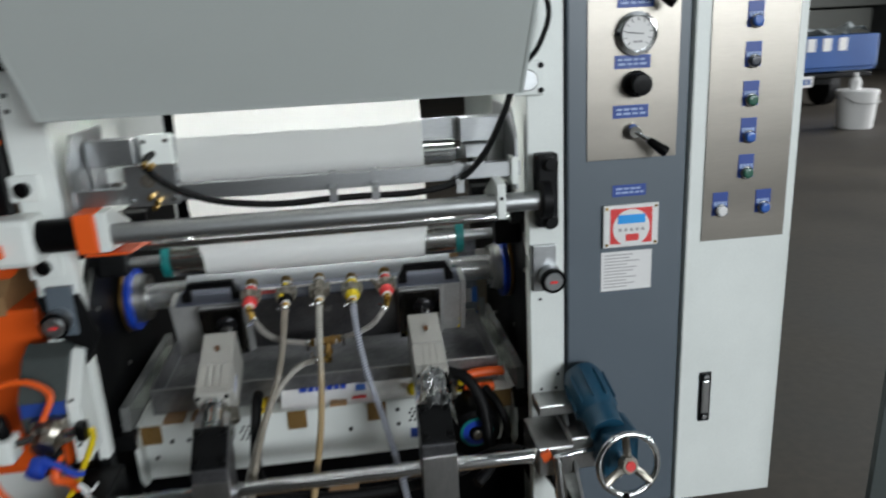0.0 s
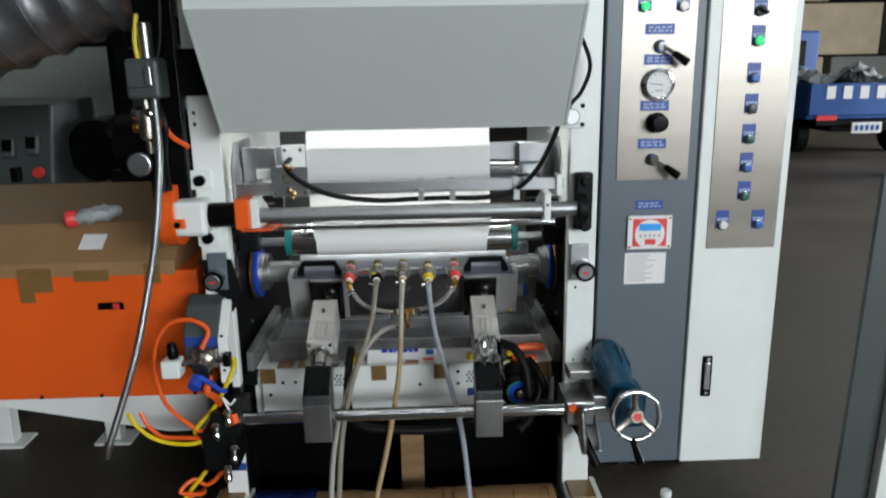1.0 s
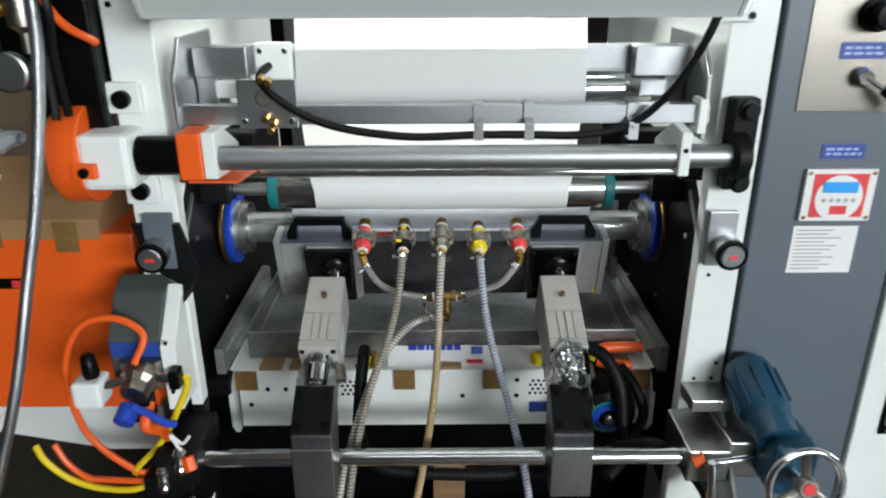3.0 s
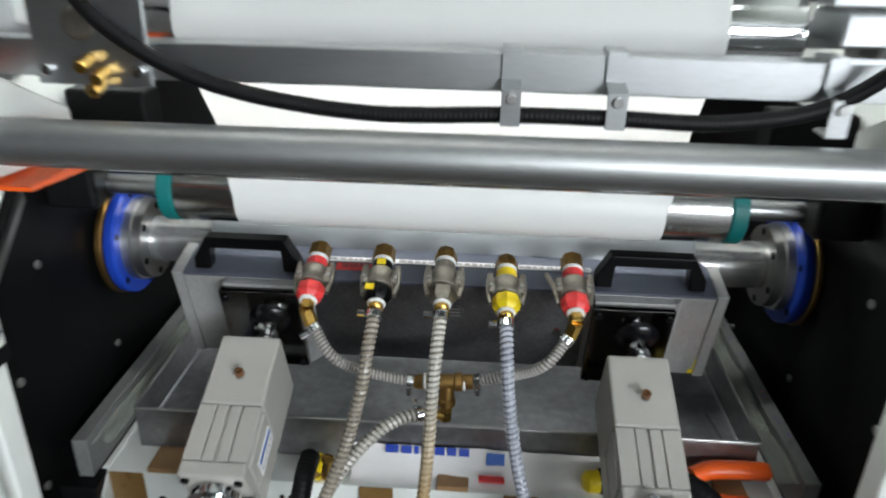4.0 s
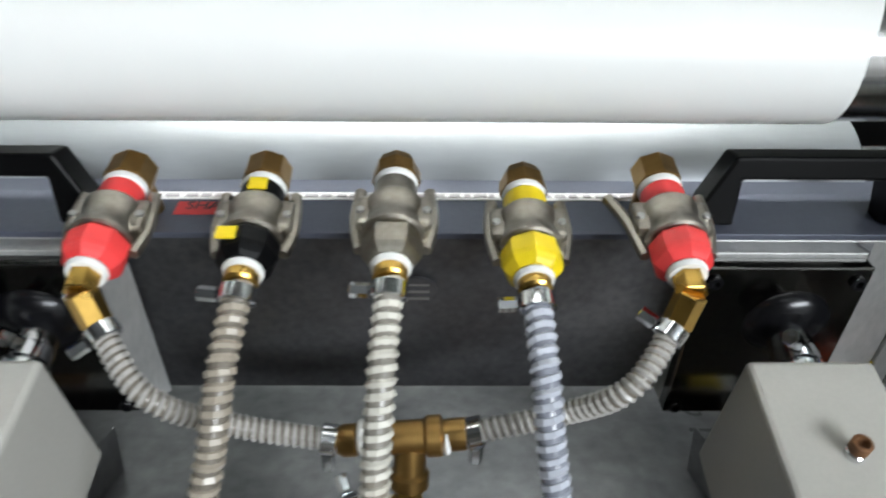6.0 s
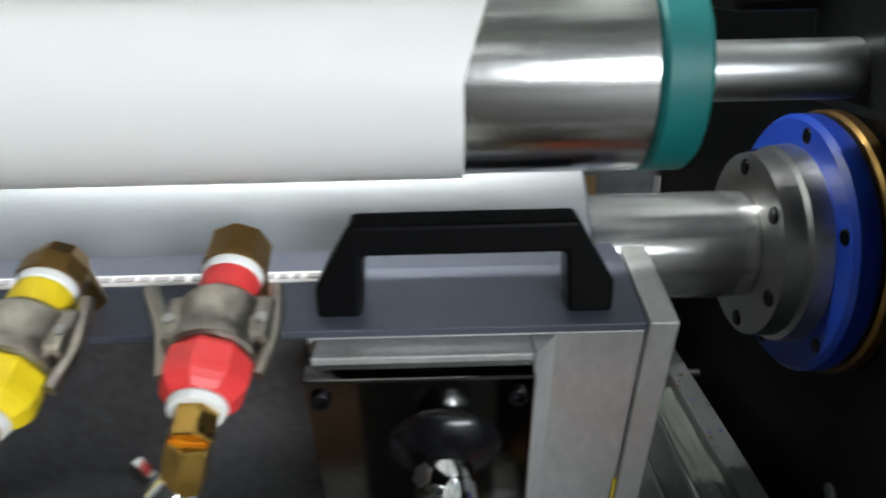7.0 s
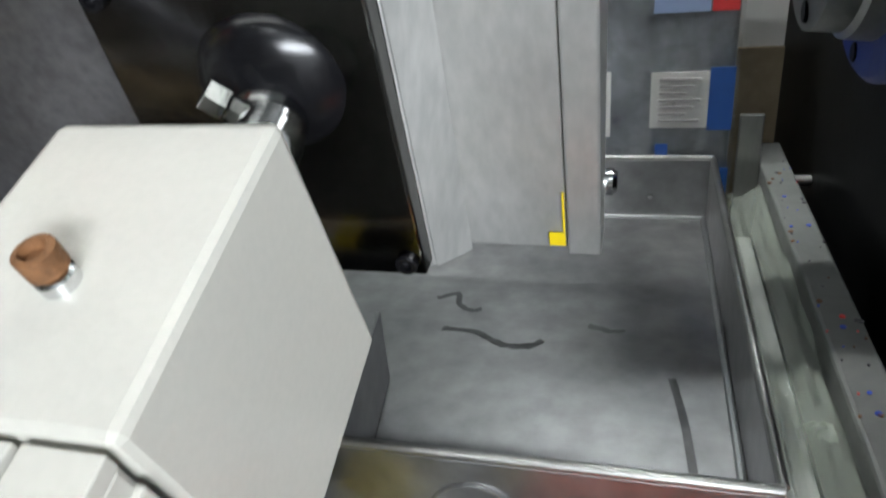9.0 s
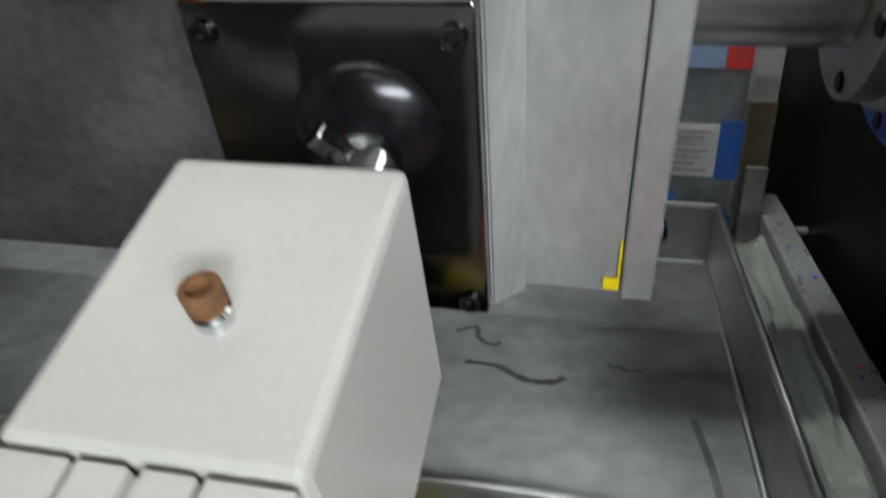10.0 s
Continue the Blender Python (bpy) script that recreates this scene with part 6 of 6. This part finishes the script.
# ---- behind on the left ----
con = thing("control_console", (-1.75, 1.2, 0), "old grey control console with meters and knobs", "console")
part("body", prism([(1.05, 0.0), (1.05, 0.95), (1.16, 1.38), (1.6, 1.40), (1.6, 0.0)], -2.3, -1.52, 0.01), M["console"], con)
for mx, mz in ((-1.70, 1.20), (-1.60, 1.21), (-1.90, 1.19), (-1.80, 1.20)):
    mtr = part("meter", obox(Matrix.Translation((mx, 1.1 + (mz - 1.18) * 0.25, mz)) @ Euler((radians(-14), 0, 0)).to_matrix().to_4x4(), 0.06, 0.03, 0.09, 0.012), M["console"], con)
    part("meter_face", obox(Matrix.Translation((mx, 1.083 + (mz - 1.18) * 0.25, mz + 0.012)) @ Euler((radians(-14), 0, 0)).to_matrix().to_4x4(), 0.042, 0.004, 0.05, 0.002), M["black"], mtr)
part("red_switch", rod((-1.57, 1.08, 1.10), (-1.57, 1.05, 1.095), 0.022), M["red"], con)
part("black_switch", box(-1.68, -1.65, 1.045, 1.09, 1.06, 1.12, 0.003), M["black"], con)
part("handle", lathe((-1.95, 1.05, 1.02), (-1.72, 0.98, 1.03), [(0, 0.045), (0.12, 0.05), (0.18, 0.03), (0.2, 0.018), (0.24, 0.018)], 20), M["greendk"], con)
for gx, gw, gz0, gz1, gy in ((-1.35, 0.10, 0.0, 1.75, 1.5), (-1.02, 0.05, 0.0, 1.8, 1.5), (-0.75, 0.14, 0.0, 1.55, 1.0)):
    g = thing("dark_machine_stand", (gx, gy, 0), "dark machine column in the shade behind", "machine stand", "machine stands")
    part("column", box(gx - gw / 2, gx + gw / 2, gy, gy + 0.12, gz0, gz1, 0.01), M["dark"], g)
    part("cross_beam", box(gx - 0.35, gx + 0.3, gy + 0.01, gy + 0.09, gz1 - 0.12, gz1 - 0.04, 0.01), M["dark"], g)
    part("motor", lathe((gx - 0.05, gy - 0.02, 1.18), (gx - 0.05, gy - 0.25, 1.16), [(0, 0.12), (0.02, 0.14), (0.2, 0.14), (0.23, 0.10)], 28), M["black"], g)
rl2 = thing("film_roll", (-0.95, 0.85, 1.2), "dark rubber roller behind the orange cabinet", "roller")
part("roll", rod((-1.15, 0.95, 1.22), (-0.62, 0.95, 1.22), 0.12, 40), M["rubber"], rl2)
part("bracket", box(-1.2, -0.6, 0.9, 1.0, 0.0, 1.12, 0.01), M["dark"], rl2)
tp = thing("striped_tarpaulin", (-1.4, 3.0, 1.2), "blue and grey striped tarpaulin draped behind", "tarpaulin")
for i in range(8):
    part("stripe", box(-2.0, -0.9, 3.0, 3.03, 1.15 + i * 0.06, 1.21 + i * 0.06), M["truck"] if i % 2 else M["sheet"], tp)
part("frame", box(-2.0, -0.9, 3.03, 3.06, 0.0, 1.64), M["dark"], tp)
gb = thing("glass_bottle_bag", (-0.95, 0.08, 1.05), "small clear bag with a red cap on the cardboard", "plastic bag")
bm = bmesh.new()
rings = []
for i, t in enumerate(np.linspace(0, 1, 18)):
    c = Vector((-0.985, 0.10, 1.078)).lerp(Vector((-0.862, 0.135, 1.093)), t)
    r = 0.008 + 0.022 * math.sin(math.pi * (0.12 + 0.8 * t)) ** 0.8
    rings.append([bm.verts.new(c + Vector((0.006 * noise.noise((t * 5, k, 1)), math.cos(k * math.pi / 10) * r * 1.3, math.sin(k * math.pi / 10) * r * 0.75 * (1 + 0.6 * noise.noise((t * 7, math.cos(k * math.pi / 10) * 2, math.sin(k * math.pi / 10) * 2)))))) for k in range(20)])
for a, b in zip(rings, rings[1:]):
    for k in range(20):
        bm.faces.new((a[k], a[(k + 1) % 20], b[(k + 1) % 20], b[k]))
part("bag", bm, M["sheet"], gb)
part("red_cap", lathe((-0.975, 0.10, 1.08), (-1.03, 0.085, 1.072), [(0, 0.022), (0.008, 0.027), (0.03, 0.026), (0.036, 0.018)], 18), M["red"], gb)

# ---- floor things ----
wr = thing("wrapped_roll", (0.0, -0.13, 0), "film roll wrapped in torn brown cardboard and blue plastic", "roll")
part("core", rod((-0.50, -0.13, 0.125), (0.50, -0.13, 0.125), 0.03, 24), M["steel"], wr)
bm = bmesh.new()
rows = []
for i, x in enumerate(np.linspace(-0.30, 0.445, 76)):
    rows.append([bm.verts.new((x, -0.13 - (0.1255 + 0.0012 * noise.noise((x * 14, k * 0.5, 2))) * math.cos(a), 0.1262 + (0.1255 + 0.0012 * noise.noise((x * 14, k * 0.5, 2))) * math.sin(a))) for k, a in enumerate(np.linspace(-1.45, 1.85 + 0.22 * noise.noise((x * 21, 0, 0)) + 0.1 * noise.noise((x * 70, 3, 0)), 26))])
for a, b in zip(rows, rows[1:]):
    for k in range(25):
        bm.faces.new((a[k], b[k], b[k + 1], a[k + 1])).smooth = True
part("cardboard_wrap", bm, M["card"], wr, "brown cardboard with a torn edge")
part("roll", rod((-0.44, -0.13, 0.1255), (0.455, -0.13, 0.1255), 0.1225, 48), M["dark"], wr)
bm = bmesh.new()
rows = [[bm.verts.new((x, -0.13 - (0.1265 + 0.004 * noise.noise((x * 40, k * 0.35, 5))) * math.cos(a), 0.131 + (0.1265 + 0.004 * noise.noise((x * 40, k * 0.35, 5))) * math.sin(a))) for k, a in enumerate(np.linspace(-1.3, 2.4, 40))] for x in np.linspace(-0.458, -0.275 , 24)]
for a, b in zip(rows, rows[1:]):
    for k in range(39):
        bm.faces.new((a[k], b[k], b[k + 1], a[k + 1])).smooth = True
part("plastic_wrap", bm, M["bluefilm"], wr, "dark blue plastic wrapping")
part("paper_label", box(-0.042, 0.047, -0.2625, -0.2612, 0.085, 0.19), M["paper"], wr)
part("paper_label", obox(Matrix.Translation((0.0025, -0.2375, 0.2155)) @ Euler((-0.62, 0, 0)).to_matrix().to_4x4(), 0.089, 0.0012, 0.064), M["paper"], wr)
rng = random.Random(21)
for k in range(6):
    x, a0, da = -0.445 + 0.013 * k + rng.uniform(-0.004, 0.004), rng.uniform(0.2, 0.6), rng.uniform(0.2, 0.6)
    part("white_streak", sweep([(x + rng.uniform(-0.004, 0.004), -0.13 - 0.130 * math.cos(a0 + da * t), 0.131 + 0.130 * math.sin(a0 + da * t)) for t in (0, 0.5, 1)], rng.uniform(0.0012, 0.004), 6, per=4), M["paper"], wr)
for k in range(14):
    x = rng.uniform(-0.29, 0.43)
    a0 = rng.uniform(1.15, 1.35)
    part("torn_mark", sweep([(x + rng.uniform(-0.003, 0.003), -0.13 - 0.1262 * math.cos(a0 + 0.13 * t), 0.1262 + 0.1262 * math.sin(a0 + 0.13 * t)) for t in (0, 1, 2, 3)], rng.uniform(0.0008, 0.0026), 6, per=3), M["tape"], wr)
for s in (-1, 1):
    rs = thing("roll_stand", (s * 0.525, -0.14, 0), "white painted roll stand block with tan top pad", "roll stand", "roll stands")
    a, b = sorted((s * 0.474, s * 0.582))
    part("block", prism([(-0.235, 0.0), (-0.235, 0.215), (-0.20, 0.246), (-0.06, 0.246), (-0.06, 0.0)], a, b, 0.004), M["white"], rs)
    part("top_pad", box(a + 0.012, b - 0.02, -0.19, -0.07, 0.2465, 0.256, 0.002), M["tape"], rs)
    for bz in (0.06, 0.18):
        part("bolt", rod((s * 0.545, -0.235, bz), (s * 0.545, -0.243, bz), 0.008, 14), M["dark"], rs)
pk = thing("wooden_plank", (0.015, 0.02, 0), "upright raw timber plank under the machine", "plank")
part("board", box(-0.022, 0.051, 0.012, 0.030, 0.0, 0.39, 0.002), M["wood"], pk)
bt = thing("plastic_bottle", (0.78, -0.09, 0), "clear plastic bottle standing on the floor", "bottle")
part("bottle_body", lathe((0.78, -0.16, 0), (0.78, -0.16, 1), [(0, 0.03), (0.01, 0.034), (0.16, 0.034), (0.20, 0.02), (0.215, 0.014), (0.235, 0.014)], 24), M["wrap"], bt)
part("cap", rod((0.78, -0.16, 0.23), (0.78, -0.16, 0.25), 0.016), M["paper"], bt)

# ---- neighbouring cabinet edge ----
nb = thing("machine_guard", (1.25, -0.3, 0), "grey-green sheet guard with a white post", "machine guard")
part("sheet", prism([(1.203, 0.0), (1.236, 1.22), (1.334, 1.22), (1.301, 0.0)], -0.30, -0.285, 0.002, axis='y'), M["console"], nb)
part("post", prism([(1.302, 0.0), (1.335, 1.24), (1.395, 1.24), (1.362, 0.0)], -0.33, -0.27, 0.003, axis='y'), M["white"], nb)
part("rail", box(1.372, 2.0, -0.32, -0.28, 0.30, 0.36, 0.003), M["white"], nb)
part("rail", box(1.392, 2.0, -0.32, -0.28, 1.10, 1.16, 0.003), M["white"], nb)

# ---- truck ----
tr = thing("flatbed_truck", (8.5, 10.5, 0), "old blue flatbed truck loaded with plastic sheeting", "truck")
TX, TY = 6.3, 9.4
part("tailgate", box(TX, TX + 2.3, TY, TY + 0.06, 0.68, 1.18, 0.015), M["truck"], tr)
part("bed", box(TX, TX + 2.3, TY + 0.06, TY + 3.6, 0.62, 0.72, 0.01), M["truck"], tr)
for sx in (0.0, 2.24):
    part("side_board", box(TX + sx, TX + sx + 0.06, TY + 0.07, TY + 3.6, 0.72, 1.18, 0.012), M["truck"], tr)
part("cab", prism([(TY + 3.7, 0.5), (TY + 3.7, 2.15), (TY + 5.0, 2.15), (TY + 5.4, 1.4), (TY + 5.5, 0.5)], TX + 0.3, TX + 2.1, 0.05), M["truck"], tr)
part("rear_window", box(TX + 0.5, TX + 1.8, TY + 3.66, TY + 3.695, 1.45, 1.95, 0.01), M["black"], tr)
part("chassis", box(TX + 0.5, TX + 1.7, TY + 0.2, TY + 5.0, 0.40, 0.60, 0.02), M["dark"], tr)
part("bumper", box(TX + 0.1, TX + 2.2, TY - 0.05, TY + 0.1, 0.52, 0.60, 0.02), M["dark"], tr)
part("tail_light", box(TX + 0.12, TX + 0.45, TY - 0.03, TY - 0.001, 0.60, 0.68, 0.01), M["red"], tr)
part("number_plate", box(TX + 0.68, TX + 1.16, TY - 0.09, TY - 0.055, 0.40, 0.57, 0.005), M["paper"], tr)
for i in range(5):
    part("plate_bar", box(TX + 0.72 + i * 0.085, TX + 0.775 + i * 0.085, TY - 0.095, TY - 0.0905, 0.44, 0.53), M["truck"], tr)
for i in range(6):
    part("number_bar", box(TX + 0.26 + i * 0.27, TX + 0.40 + i * 0.27, TY - 0.006, TY - 0.001, 0.94, 1.14), M["paper"], tr)
for wx in (TX + 0.15, TX + 1.9):
    for wy in (TY + 0.9, TY + 4.6):
        tw = part("wheel", lathe((wx, wy, 0.33), (wx + 0.24, wy, 0.33), [(0, 0.25), (0.03, 0.33), (0.21, 0.33), (0.24, 0.25)], 28), M["rubber"], tr)
        part("rim", lathe((wx - 0.004, wy, 0.33), (wx + 0.2, wy, 0.33), [(0, 0.17), (0.02, 0.2), (0.1, 0.2)], 24), M["dark"], tw)
bm = bmesh.new()
gx, gy = np.linspace(TX + 0.1, TX + 2.2, 40), np.linspace(TY + 0.1, TY + 3.4, 40)
vs = [[bm.verts.new((x, y, 1.22 + 0.32 * noise.noise((x * 2.2, y * 1.5, 1)) + 0.12 * noise.noise((x * 9, y * 7, 5)))) for y in gy] for x in gx]
for i in range(39):
    for j in range(39):
        bm.faces.new((vs[i][j], vs[i + 1][j], vs[i + 1][j + 1], vs[i][j + 1]))
ld = thing("sheeting_load", (TX + 1, TY + 1.5, 0.72), "heap of crumpled plastic sheeting on the truck bed", "load")
part("cover_sheet", bm, M["sheet"], ld)
part("packing", box(TX + 0.1, TX + 2.2, TY + 0.1, TY + 3.4, 0.72, 1.05), M["sheet"], ld)
tc = thing("storage_crates", (10, 15, 0), "stacked tan crates and bales beyond the truck", "crates")
for i, (x0, z0, w) in enumerate(((7.0, 0.0, 3.4), (10.6, 0.0, 3.2), (8.2, 1.7, 3.6), (12.0, 1.7, 2.6), (7.4, 3.0, 3.0))):
    part("crate", box(x0, x0 + w, 16.5, 18.5, z0, z0 + (1.65 if z0 < 1 else 1.25), 0.03), M["tan"] if i % 2 == 0 else M["wall"], tc)
bk = thing("plastic_drum", (6.9, 7.5, 0), "white plastic drum standing on the floor", "drum")
part("pail", lathe((6.9, 7.5, 0), (6.9, 7.5, 1), [(0, 0.21), (0.02, 0.22), (0.44, 0.25), (0.46, 0.262), (0.50, 0.262), (0.51, 0.25)], 32), M["paper"], bk)
part("bail", sweep([(6.65, 7.5, 0.46), (6.72, 7.28, 0.36), (6.9, 7.23, 0.34), (7.08, 7.28, 0.36), (7.15, 7.5, 0.46)], 0.006, 8), M["steel"], bk)
part("bottle", lathe((6.87, 7.52, 0.511), (6.87, 7.52, 1), [(0, 0.07), (0.12, 0.07), (0.17, 0.03), (0.22, 0.03)], 16), M["paper"], bk)
